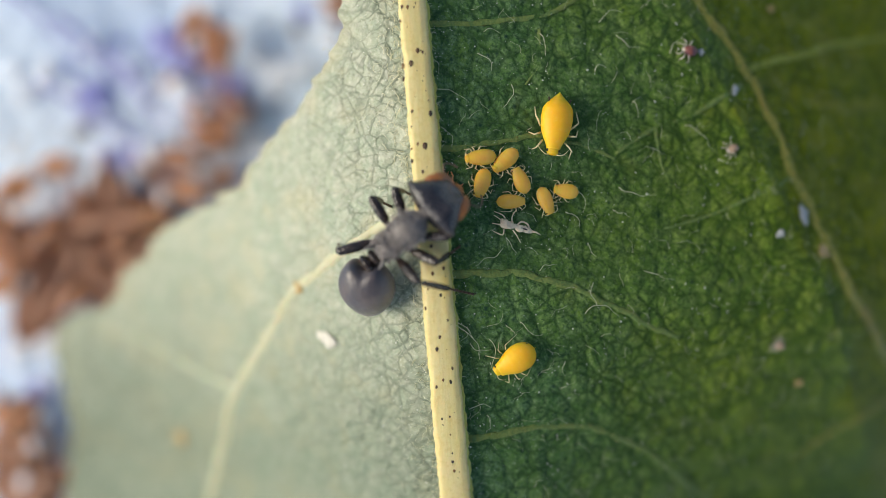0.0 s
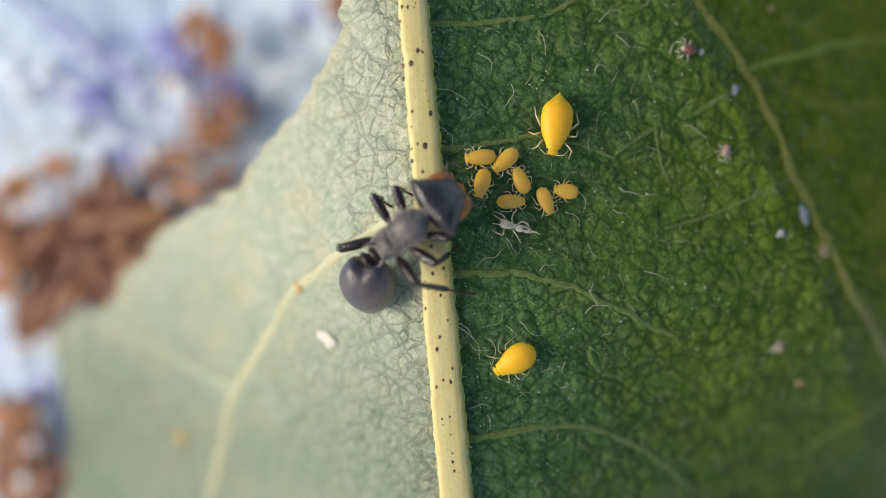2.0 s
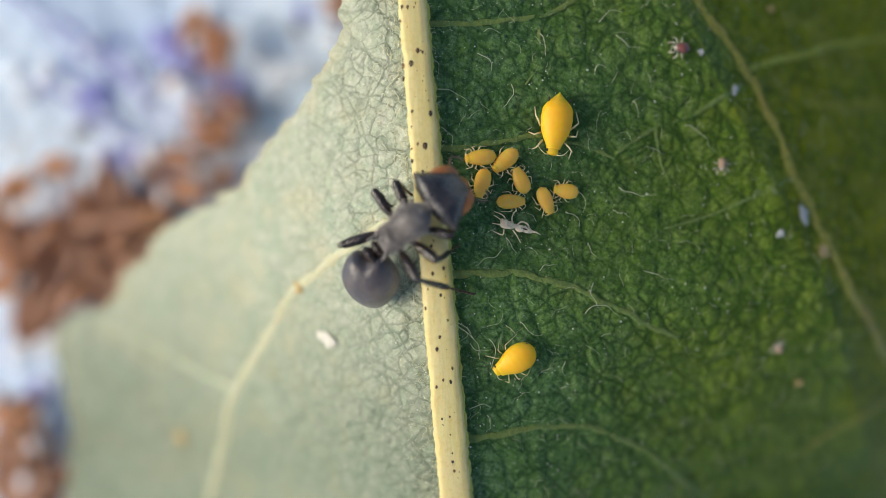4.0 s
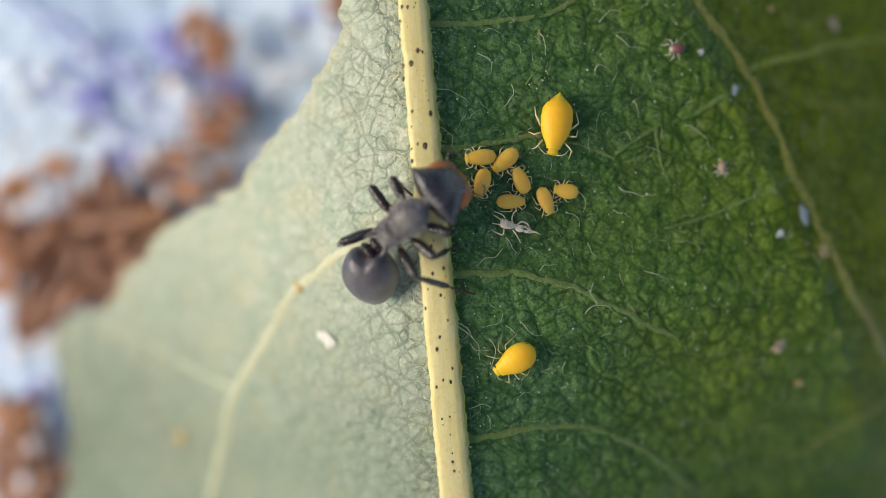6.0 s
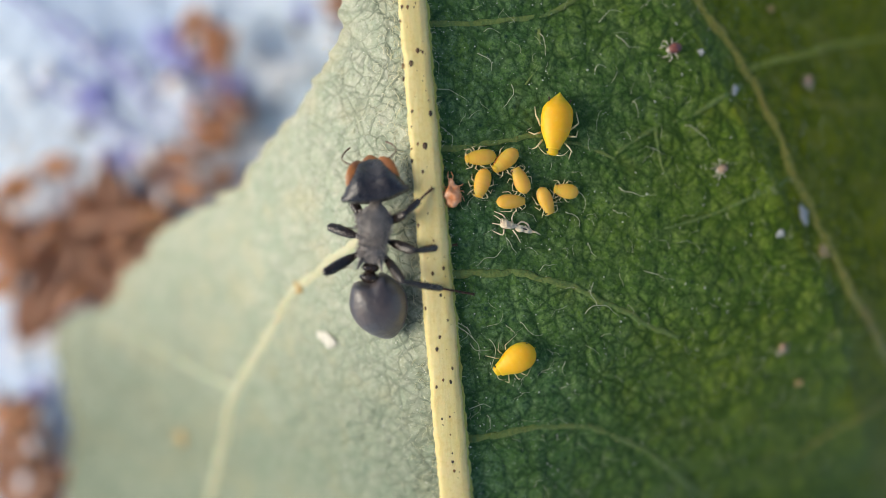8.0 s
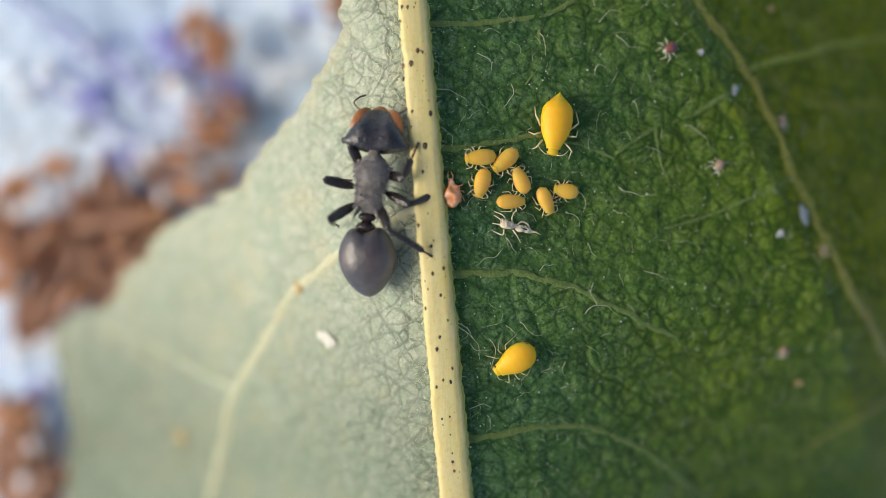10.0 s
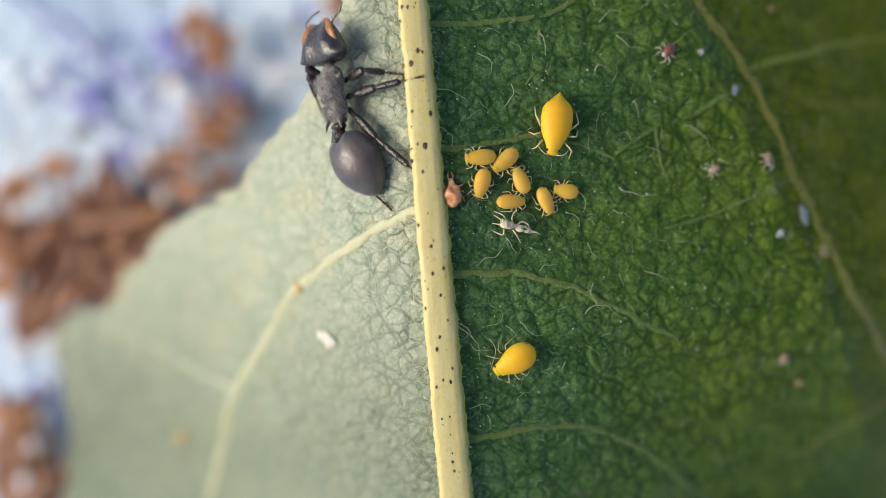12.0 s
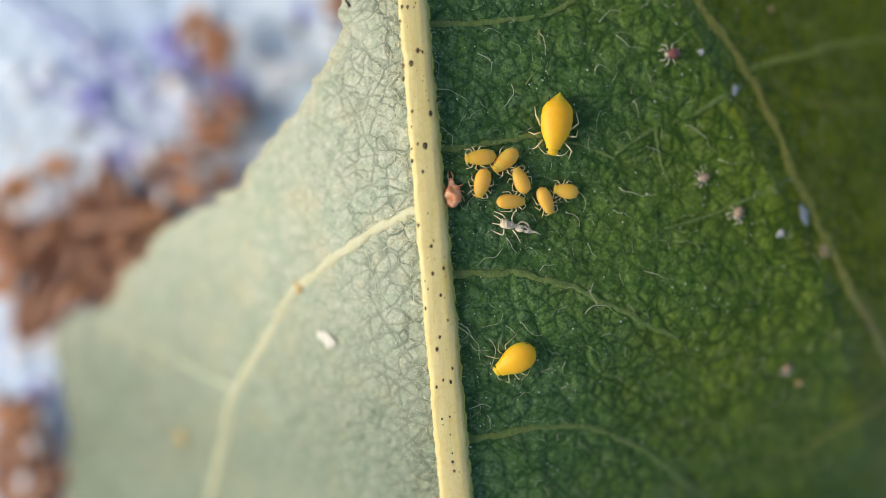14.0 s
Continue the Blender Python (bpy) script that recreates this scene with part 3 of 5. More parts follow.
def grains(seed, count, x0, x1, material, label):
    """Pale grains on the blade, thickest near the midrib; on the green half they stand for glints."""
    rng = np.random.RandomState(seed)
    bm = bmesh.new()
    for k in range(count):
        y = rng.uniform(-7.5, 7.5)
        x = float(mid_x(y)) + x0 + (x1 - x0) * rng.rand() ** 1.6
        r = rng.uniform(0.005, 0.012) + 0.018 * rng.rand() ** 6
        bmesh.ops.create_icosphere(bm, subdivisions=1, radius=r,
                                   matrix=Matrix.Translation((x, y, float(surf(x, y)) + r * 0.4)))
    return tagged(part("grains", bm, material, leaf, label), kind="stuff")


short_hairs()
felt_tangle()
right_hairs()
grains(33, 1700, 0.5, 13, GLINT, "tiny white grains standing in for glints on the green half")
grains(34, 900, -0.45, -4, GLINT, "tiny pale grains on the pale half")


# ---------------------------------------------------------------- aphids
def aphid(x, y, length, width, heading, adult, label, group="", pointed=True):
    """A soft-bodied aphid: body, head, eyes, legs, feelers, cornicles, tail."""
    a = new("aphid")
    skin = WAX_ADULT if adult else WAX_YOUNG
    L, W = length, width / 2
    rng = np.random.RandomState(int(abs(x * 131 + y * 37) * 10) % 9999)
    if adult and not pointed:
        rows = [(-0.48, 0.10, 0), (-0.45, 0.42, 0), (-0.38, 0.72, 0), (-0.24, 0.96, 0), (-0.08, 1.0, 0), (0.06, 0.92, 0), (0.18, 0.76, 0), (0.28, 0.60, 0), (0.40, 0.46, 0)]
    elif adult:
        rows = [(-0.42, 0.34, 0), (-0.36, 0.64, 0), (-0.25, 0.93, 0), (-0.1, 1.0, 0), (0.03, 0.96, 0), (0.14, 0.86, 0), (0.24, 0.69, 0), (0.32, 0.53, 0), (0.40, 0.43, 0)]
    else:
        rows = [(-0.49, 0.08, 0), (-0.46, 0.38, 0), (-0.38, 0.72, 0), (-0.22, 0.96, 0), (-0.05, 1.0, 0), (0.10, 0.93, 0), (0.22, 0.84, 0), (0.31, 0.72, 0), (0.38, 0.62, 0)]
    prof = []
    for i, (py, pw, pz) in enumerate(smooth_profile([(r[0] * L, r[1] * W, 0) for r in rows], 34)):
        seg = 1 + (0.006 if adult else 0.009) * math.sin(i * 1.57)
        prof.append((py, max(pw, 0.01) * seg, W * 0.62))
    part("body", egg(prof, 22, None, 0.75, 0.6), skin, a)
    hw = W * (0.40 if adult else 0.66)
    hp = smooth_profile([(0.24 * L, hw * 0.7, 0), (0.34 * L, hw * 1.02, 0), (0.42 * L, hw * 0.98, 0), (0.47 * L, hw * 0.86, 0), (0.495 * L, hw * 0.55, 0), (0.50 * L, 0.01, 0)], 16)
    head = part("head", egg([(p[0], max(p[1], 0.008), W * 0.52) for p in hp], 18, None, 0.75, 0.6), skin, a)
    for s in (-1, 1):
        bm = bmesh.new()
        bmesh.ops.create_icosphere(bm, subdivisions=2, radius=L * 0.024)
        part("eye", bm, DARK, head, "black eye", (s * hw * 0.90, 0.42 * L, W * (0.62 if adult else 0.74)))
        r = L * ((0.010 if pointed else 0.007) if adult else 0.014)
        n = 6
        f0 = Vector((s * hw * 0.5, 0.48 * L, W * 0.6))
        path = [f0 + Vector((s * L * 0.20 * f, L * (0.12 * f - 0.22 * f * f), L * 0.05 * math.sin(3 * f))) for f in np.linspace(0, 1, n)]
        part("antenna", tube(path, np.linspace(r, r * 0.5, n), 6), LIMB, a)
        c0 = Vector((s * W * 0.62, -0.345 * L, W * 0.75))
        part("cornicle", tube([c0, c0 + Vector((s * 0.02, -0.07, 0.02)) * L], (L * 0.016, L * 0.012), 8), DARK if adult else LIMB, a)
        for j, (root, knee, foot) in enumerate((((0.27, 0.7), (0.36, 1.12), (0.47, 1.20)), ((0.16, 0.9), (0.20, 1.32), (0.10, 1.55)),
                                                ((0.05, 0.95), (-0.04, 1.36), (-0.27, 1.32)))):
            jit = rng.uniform(-0.06, 0.06, 2)
            p0 = Vector((s * root[1] * W, root[0] * L, W * 0.45))
            p1 = Vector((s * knee[1] * W, (knee[0] + jit[0]) * L, W * 0.75))
            p2 = Vector((s * foot[1] * W, (foot[0] + jit[1]) * L, 0.015))
            path = [p0, p0.lerp(p1, 0.5) + Vector((0, 0, 0.03 * L)), p1, p1.lerp(p2, 0.5), p2]
            part("leg", tube(path, (r * 1.5, r * 1.5, r * 1.2, r, r * 0.8), 6), LIMB, a)
    tw = 0.50 if adult and pointed else 0.16
    tail = smooth_profile([(-0.38 * L, W * tw, 0), (-0.43 * L, W * tw * 0.72, 0), (-0.47 * L, W * tw * 0.36, 0), (-0.505 * L, W * tw * 0.14, 0), (-0.52 * L, 0.008, 0)], 12)
    part("tail", egg([(p[0], max(p[1], 0.005), W * 0.62) for p in tail], 10), skin, a)
    a.matrix_basis = stand(x, y, heading, 0.0)
    return tagged(a, label, "aphid", group)


aphid(3.087, 3.447, 1.728, 0.905, -97, True, 'plump orange-yellow adult aphid on the green half', 'aphids on the leaf')
aphid(1.952, -3.016, 1.313, 0.813, 212, True, 'smaller orange-yellow aphid near the midrib', 'aphids on the leaf', False)
aphid(1.003, 2.498, 0.895, 0.447, 187, False, 'small yellow aphid nymph in a cluster', 'aphids on the leaf')
aphid(1.69, 2.436, 0.901, 0.466, 220, False, 'small yellow aphid nymph in a cluster', 'aphids on the leaf')
aphid(1.032, 1.802, 0.832, 0.462, -107, False, 'small yellow aphid nymph in a cluster', 'aphids on the leaf')
aphid(2.116, 1.882, 0.779, 0.452, 115, False, 'small yellow aphid nymph in a cluster', 'aphids on the leaf')
aphid(1.829, 1.303, 0.838, 0.404, 2, False, 'small yellow aphid nymph in a cluster', 'aphids on the leaf')
aphid(2.817, 1.346, 0.816, 0.423, -65, False, 'small yellow aphid nymph in a cluster', 'aphids on the leaf')
aphid(3.412, 1.619, 0.725, 0.426, 172, False, 'small yellow aphid nymph in a cluster', 'aphids on the leaf')


def shed_skin(x, y, length, heading):
    """The empty split skin of an aphid: a broad front shield, a torn narrow rear, bent legs and feelers."""
    e = new("shed_skin")
    L = length

    def crumpled(rows, height, seed):
        prof = smooth_profile([(a * L, 0.82 * b * L, c * L) for a, b, c in rows], 18)
        bm = egg([(p[0], max(0.006, p[1]), p[2]) for p in prof], 14, None, height, 0.5)
        for v in bm.verts:
            v.co += 0.06 * L * noise.noise_vector(v.co * 6.0 + Vector((seed, 0, 0))) + 0.045 * L * noise.noise_vector(v.co * 17.0)
        return bm

    part("front_shield", crumpled([(0.10, 0.03, 0.10), (0.16, 0.10, 0.11), (0.28, 0.145, 0.12), (0.40, 0.13, 0.12), (0.47, 0.07, 0.11), (0.49, 0.01, 0.10)], 0.8, 1), SKIN, e)
    rear = part("torn_rear", crumpled([(-0.46, 0.01, 0.08), (-0.40, 0.06, 0.09), (-0.25, 0.09, 0.10), (-0.08, 0.10, 0.11), (0.06, 0.075, 0.11), (0.16, 0.06, 0.11)], 0.7, 4), SKIN, e)
    # Solid dark sliver stands in for the shade inside the tear.
    part("split_shade", egg(smooth_profile([(-0.30 * L, 0.006, 0.165 * L), (-0.24 * L, 0.018 * L, 0.165 * L), (-0.14 * L, 0.016 * L, 0.17 * L), (-0.08 * L, 0.006, 0.17 * L)], 10), 10, None, 0.6, 0.6), DARK, rear, "dark sliver standing in for shade where the skin split")
    part("flap", tube(glide([(0.05 * L, 0.02 * L, 0.12 * L), (0.17 * L, -0.08 * L, 0.10 * L), (0.15 * L, -0.26 * L, 0.08 * L), (0.04 * L, -0.34 * L, 0.07 * L)], 14), 0.024 * L, 6, 0.7), SKIN, rear)
    part("tail", tube([(0, -0.42 * L, 0.09 * L), (0.01 * L, -0.55 * L, 0.08 * L), (-0.02 * L, -0.68 * L, 0.05 * L)], (0.03 * L, 0.022 * L, 0.008 * L), 6), SKIN, e)
    for bend in ([(-0.05, 0.46), (-0.06, 0.62), (-0.02, 0.82)], [(0.06, 0.45), (0.14, 0.62), (0.20, 0.86)]):
        part("antenna", tube(glide([(a * L, b * L, (0.12 - 0.12 * i) * L) for i, (a, b) in enumerate(bend)], 8), (0.014 * L, 0.014 * L, 0.013 * L, 0.012 * L, 0.011 * L, 0.010 * L, 0.008 * L, 0.006 * L), 6), SKIN, e)
    for bend in ([(-0.13, 0.34), (-0.30, 0.36), (-0.25, 0.60)], [(-0.10, 0.10), (-0.22, -0.02), (-0.36, -0.22)],
                 [(0.14, 0.38), (0.20, 0.50), (0.24, 0.68)], [(0.11, 0.18), (0.24, 0.22), (0.48, 0.10)]):
        part("leg", tube(glide([(a * L, b * L, z * L) for (a, b), z in zip(bend, (0.11, 0.17, 0.02))], 9), [(0.021 - 0.0015 * i) * L for i in range(9)], 6), SKIN, e)
    e.matrix_basis = stand(x, y, heading)
    return tagged(e, "empty whitish shed aphid skin with splayed legs", "shed skin")


def red_nymph(x, y, length, heading):
    e = new("red_nymph")
    L = length
    prof = smooth_profile([(-0.5 * L, 0.02, 0.2 * L), (-0.4 * L, 0.2 * L, 0.2 * L), (-0.2 * L, 0.30 * L, 0.2 * L), (0.05 * L, 0.28 * L, 0.2 * L),
                           (0.25 * L, 0.18 * L, 0.18 * L), (0.40 * L, 0.08 * L, 0.15 * L), (0.48 * L, 0.01, 0.15 * L)], 24)
    bm = egg([(p[0], max(0.01, p[1] * (1 + 0.06 * math.sin(i * 1.4))), p[2]) for i, p in enumerate(prof)], 18, None, 0.7, 0.6)
    for v in bm.verts:
        v.co += 0.13 * L * noise.noise_vector(v.co * 6.0)
    part("body", bm, RED, e)
    for s in (-1, 1):
        for j in range(3):
            q = (0.22 - 0.2 * j) * L
            part("leg", tube([(s * 0.2 * L, q, 0.18 * L), (s * 0.38 * L, q + 0.05 * L, 0.26 * L), (s * 0.5 * L, q + (0.12 - 0.12 * j) * L, 0.015)],
                             (0.02, 0.017, 0.01), 6), RED, e)
        part("antenna", tube([(s * 0.05 * L, 0.44 * L, 0.16 * L), (s * 0.1 * L, 0.62 * L, 0.2 * L), (s * 0.05 * L, 0.78 * L, 0.12 * L)], 0.012, 6), RED, e)
    e.matrix_basis = stand(x, y, heading)
    return tagged(e, "small reddish nymph at the foot of the midrib", "nymph")


shed_skin(2.018, 0.599, 1.071, 166)
red_nymph(0.2, 1.505, 0.765, 94)


def flake(x, y, length, width, heading, material, label):
    bm = bmesh.new()
    bmesh.ops.create_icosphere(bm, subdivisions=3, radius=1)
    rng = np.random.RandomState(int(abs(x * 77 + y * 31) * 10) % 9999)
    ph = rng.uniform(0, 6, 3)
    for v in bm.verts:
        q = 1 + 0.16 * math.sin(3 * v.co.x + ph[0]) + 0.12 * math.sin(5 * v.co.y + ph[1]) + 0.08 * math.sin(9 * v.co.x * v.co.y + ph[2])
        v.co = Vector((v.co.x * width / 2 * q, v.co.y * length / 2 * q, v.co.z * 0.05 + 0.02 * math.sin(4 * v.co.y)))
    ob = part("flake", bm, material)
    ob.matrix_basis = stand(x, y, heading, 0.03)
    return tagged(ob, label, "flake")


flake(10.768, 1.029, 0.592, 0.418, 100, FLAKE_W, 'pale bluish-white flake beside the side rib')
flake(9.916, 0.449, 0.289, 0.238, 40, FLAKE_W, 'small pale flake on the green half')
flake(11.408, -0.051, 0.492, 0.421, 0, FLAKE_T, 'tan crumb on the side rib')
flake(-3.416, -2.679, 0.971, 0.352, -13, FLAKE_C, 'creamy white flake on the pale half')
flake(-4.372, -1.144, 0.41, 0.41, 60, FLAKE_T, 'straw-coloured crumb on the side vein')
flake(10.146, 7.43, 0.252, 0.252, 0, FLAKE_T, 'tan crumb near the side rib')
flake(11.08, -4.182, 0.327, 0.254, 0, FLAKE_T, 'tan crumb on the green half')
flake(-9.533, -6.891, 0.646, 0.559, 0, FLAKE_T, 'tan crumb on the pale half')
flake(7.457, 5.691, 0.199, 0.166, 30, FLAKE_W, 'tiny pale flake beside the crawler')
flake(8.555, 4.659, 0.372, 0.237, 60, FLAKE_W, 'pale flake against the side rib')


# ---------------------------------------------------------------- crawlers
def crawler(size, body, label):
    """A tiny mite-like crawler with splayed pale legs; ahead is +y."""
    c = new("crawler")
    S = size
    prof = smooth_profile([(-0.5 * S, 0.02, 0), (-0.35 * S, 0.24 * S, 0), (-0.05 * S, 0.30 * S, 0), (0.2 * S, 0.2 * S, 0), (0.34 * S, 0.01, 0)], 16)
    part("shell", egg([(p[0], max(p[1], 0.006), 0.18 * S) for p in prof], 14, None, 0.8, 0.5), body, c)
    hp = smooth_profile([(0.22 * S, 0.13 * S, 0), (0.34 * S, 0.14 * S, 0), (0.45 * S, 0.01, 0)], 8)
    part("head", egg([(p[0], max(p[1], 0.005), 0.15 * S) for p in hp], 10, None, 0.8, 0.6), MITE_LEG, c)
    for s in (-1, 1):
        for root, knee, foot in (((0.28, 0.1), (0.5, 0.3), (0.72, 0.26)), ((0.2, 0.16), (0.3, 0.48), (0.45, 0.6)), ((0.02, 0.2), (-0.05, 0.5), (-0.15, 0.62))):
            part("leg", tube([(s * root[1] * S, root[0] * S, 0.15 * S), (s * knee[1] * S, knee[0] * S, 0.24 * S), (s * foot[1] * S, foot[0] * S, 0.01)],
                             (0.036 * S, 0.03 * S, 0.02 * S), 6), MITE_LEG, c, "pale leg")
    return tagged(c, label, "crawler", "crawlers on the leaf")


crawler_rows = []
crawler_rows.append((crawler(0.52, PURPLE, 'tiny purple-red crawler with white legs'), [(0, 7.054, 5.704, 170), (1.5, 7.054, 5.704, 168), (3, 6.899, 5.795, 175), (5.5, 6.727, 5.722, 185), (6.5, 6.642, 5.751, 190), (7.5, 6.608, 5.75, 195), (8.2, 6.573, 5.732, 200), (10.3, 6.455, 5.743, 212), (11, 6.421, 5.774, 215), (12, 6.421, 5.661, 220), (12.5, 6.403, 5.643, 222), (13, 6.421, 5.628, 215), (14, 6.539, 5.584, 188)]))
crawler_rows.append((crawler(0.42, MITE, 'tiny pinkish crawler with white legs'), [(0, 8.369, 2.899, 200), (1.5, 8.213, 2.863, 220), (2.2, 8.144, 2.829, 250), (3, 8.057, 2.615, -100), (5.5, 8.073, 2.37, -95), (6.5, 8.038, 2.32, -95), (8, 8.038, 2.303, 200), (10.5, 7.936, 2.433, 215), (11, 7.918, 2.4, 210), (12, 7.815, 2.3, 200), (13, 7.678, 2.2, 195), (14, 7.487, 2.051, 195)]))
crawler_rows.append((crawler(0.46, MITE, 'tiny tan crawler walking down the green half'), [(0, 15.415, 11.939, -125), (3, 14.045, 9.751, -120), (5.3, 12.975, 7.977, -115), (6, 12.604, 7.299, -115), (6.5, 12.326, 6.678, -112), (7, 11.808, 6.136, -115), (7.5, 11.551, 5.528, -112), (8.2, 11.197, 5.091, -118), (10.3, 10.076, 3.675, -120), (11, 10.009, 3.477, -115), (11.5, 9.784, 3.028, -112), (12, 9.482, 2.615, -110), (12.5, 9.329, 2.291, -112), (13, 9.095, 1.76, -118), (13.5, 8.813, 1.379, -122), (14, 8.534, 1.032, -125)]))
crawler_rows.append((crawler(0.42, MITE, 'tiny blurred tan crawler on the green half'), [(0, 10.097, -2.873, 150), (3, 10.093, -2.962, 140), (6, 10.087, -2.926, 20), (7.5, 10.206, -2.948, -60), (8.2, 10.251, -2.985, -70), (10.3, 10.291, -3.094, -80), (11.5, 10.313, -3.203, -85), (12.5, 10.397, -3.425, -80), (13, 10.484, -3.558, -80), (14, 10.504, -3.651, -85)]))


# ---------------------------------------------------------------- the ant
def mirror(points, s):
    return [(s * p[0], p[1], p[2]) for p in points]


ant = tagged(new("ant"), "dark grey ant with amber-edged head and satin gaster", "ant")
COXA = {"front": (0.30, 0.34, -0.22), "middle": (0.30, -0.12, -0.22), "hind": (0.26, -0.48, -0.20)}
FEMUR = {"front": 0.86, "middle": 1.02, "hind": 1.24}
SHANK = {"front": 1.08, "middle": 1.36, "hind": 2.25}
NECK, WAIST = (0, 0.93, 0.04), (0, -1.26, -0.05)


def build_ant():
    rows = [(-0.82, 0.12, -0.02), (-0.76, 0.24, 0.0), (-0.62, 0.32, 0.02), (-0.44, 0.35, 0.05), (-0.26, 0.35, 0.0), (-0.12, 0.36, 0.01), (0.08, 0.42, 0.06),
            (0.32, 0.475, 0.08), (0.52, 0.42, 0.05), (0.68, 0.32, 0.01), (0.82, 0.19, 0.0), (0.98, 0.14, 0.0)]
    bm = egg(smooth_profile(rows, 46), 26, None, 0.80, 0.72)
    for v in bm.verts:
        v.co += 0.045 * noise.noise_vector(v.co * 4.0) + 0.02 * noise.noise_vector(v.co * 11.0)
    thorax = part("thorax", bm, BLACK, ant, "grey-black furred thorax")
    rng = np.random.RandomState(3)
    bm = bmesh.new()
    for k in range(620):
        f = rng.uniform(-0.7, 0.66)
        w = float(np.interp(f, [r[0] for r in rows], [r[1] for r in rows]))
        a = rng.uniform(-0.2, math.pi + 0.2)
        p = Vector((w * math.cos(a), f, 0.04 + w * math.sin(a) * 0.8))
        out = Vector((math.cos(a), rng.normal(-0.4, 0.4), math.sin(a))).normalized()
        l = rng.uniform(0.05, 0.15)
        tube([p, p + out * l * 0.6, p + out * l + Vector((0, -0.03, 0))], (0.007, 0.006, 0.003), 4, 1, bm)
    tagged(part("thorax_hairs", bm, ANT_HAIR, thorax, "short grey hairs on the thorax"), kind="stuff")
    for s in (-1, 1):
        part("spine", tube(mirror([(0.22, -0.66, 0.16), (0.30, -0.84, 0.24), (0.33, -0.98, 0.26)], s), (0.07, 0.045, 0.012), 8), BLACK, thorax)
        part("shoulder", tube(mirror([(0.36, 0.40, 0.12), (0.49, 0.44, 0.14), (0.57, 0.50, 0.13)], s), (0.09, 0.06, 0.015), 8), BLACK, thorax)
    bm = egg(smooth_profile([(-1.02, 0.07, 0), (-0.98, 0.18, 0.04), (-0.90, 0.25, 0.06), (-0.82, 0.20, 0.04), (-0.74, 0.08, 0)], 14), 16)
    part("petiole", bm, LEGC, ant)
    bm = egg(smooth_profile([(-1.32, 0.09, 0), (-1.25, 0.22, 0.03), (-1.16, 0.28, 0.05), (-1.07, 0.22, 0.03), (-0.98, 0.09, 0)], 14), 16)
    part("postpetiole", bm, LEGC, ant)

    # Gaster, turning about the waist; two rounded lobes flank the waist in front.
    rings = []
    for y, w, z in smooth_profile([(0.02, 0.10, 0), (0.0, 0.30, 0), (-0.08, 0.50, 0), (-0.28, 0.67, -0.02), (-0.60, 0.78, -0.04), (-0.95, 0.76, -0.05),
                                   (-1.30, 0.62, -0.07), (-1.62, 0.38, -0.10), (-1.78, 0.17, -0.11), (-1.83, 0.02, -0.11)], 56):
        ring = []
        for k in np.linspace(0, 2 * math.pi, 44, endpoint=False):
            across = math.cos(k) * w
            fade = max(0.0, 1 + y / 0.7)
            lobe = 0.11 * fade * math.exp(-((abs(across) - 0.40) / 0.24) ** 2) - 0.07 * fade * math.exp(-(across / 0.22) ** 2)
            ring.append((across, y + lobe, z + w * math.sin(k) * (0.82 if math.sin(k) > 0 else 0.70)))
        rings.append(ring)
    gaster = part("gaster", loft(rings), GASTER, ant, "satin blue-black egg-shaped gaster", WAIST)

    # Head, turning about the neck: a saddle-backed shield with raised rear corners.
    rings = []
    for y, w, h in smooth_profile([(-0.05, 0.14, 0.16), (-0.07, 0.52, 0.26), (-0.03, 0.84, 0.34), (0.08, 0.95, 0.40), (0.26, 0.88, 0.46), (0.46, 0.77, 0.48),
                                   (0.70, 0.63, 0.42), (0.90, 0.50, 0.31), (1.04, 0.38, 0.18), (1.10, 0.10, 0.08)], 44):
        ring = []
        for k in np.linspace(0, 2 * math.pi, 44, endpoint=False):
            c, s = math.cos(k), math.sin(k)
            q = abs(c) ** 0.8 * math.copysign(1, c)
            front = max(0.0, min(1.0, (y - 0.1) / 0.6))
            corner = 0.10 * abs(c) ** 4 * math.exp(-((y - 0.05) / 0.16) ** 2)
            dip = (0.05 + 0.10 * front) * math.exp(-(c * w / 0.20) ** 2) if s > 0 else 0
            ring.append((0.97 * w * q, y + 0.10 * abs(c) ** 2 * math.exp(-((y + 0.04) / 0.12) ** 2),
                         0.05 + (h * s * (1.0 if s > 0 else 0.75)) - dip * min(1, h / 0.3) + corner))
        rings.append(ring)
    head = part("head", loft(rings), HEADC, ant, "broad blue-black shield-like head", NECK)
    for s in (-1, 1):
        path = mirror([(0.67, 0.46, 0.20), (0.60, 0.60, 0.25), (0.52, 0.76, 0.26), (0.44, 0.90, 0.22), (0.35, 1.00, 0.16), (0.24, 1.07, 0.09)], s)
        path = [tuple(p) for p in glide(path, 22)]
        rad = 0.03 + 0.13 * np.sin(np.linspace(0.15, 2.95, 22)) ** 0.8
        part("frontal_lobe", tube(path, rad, 14, 0.42), LOBE, head, "translucent amber frontal lobe")
        bm = bmesh.new()
        bmesh.ops.create_icosphere(bm, subdivisions=2, radius=0.10)
        part("eye", bm, DARK, head, "small black eye", (s * 0.84, 0.16, 0.10))
        scape = glide(mirror([(0.36, 0.98, 0.05), (0.62, 1.10, 0.10), (0.74, 1.26, 0.0), (0.64, 1.46, -0.16), (0.50, 1.58, -0.32)], s), 16)
        part("antenna", tube(scape, np.concatenate([np.linspace(0.024, 0.020, 8), np.linspace(0.022, 0.028, 8)]), 8), FEELER, head, "elbowed brown antenna")
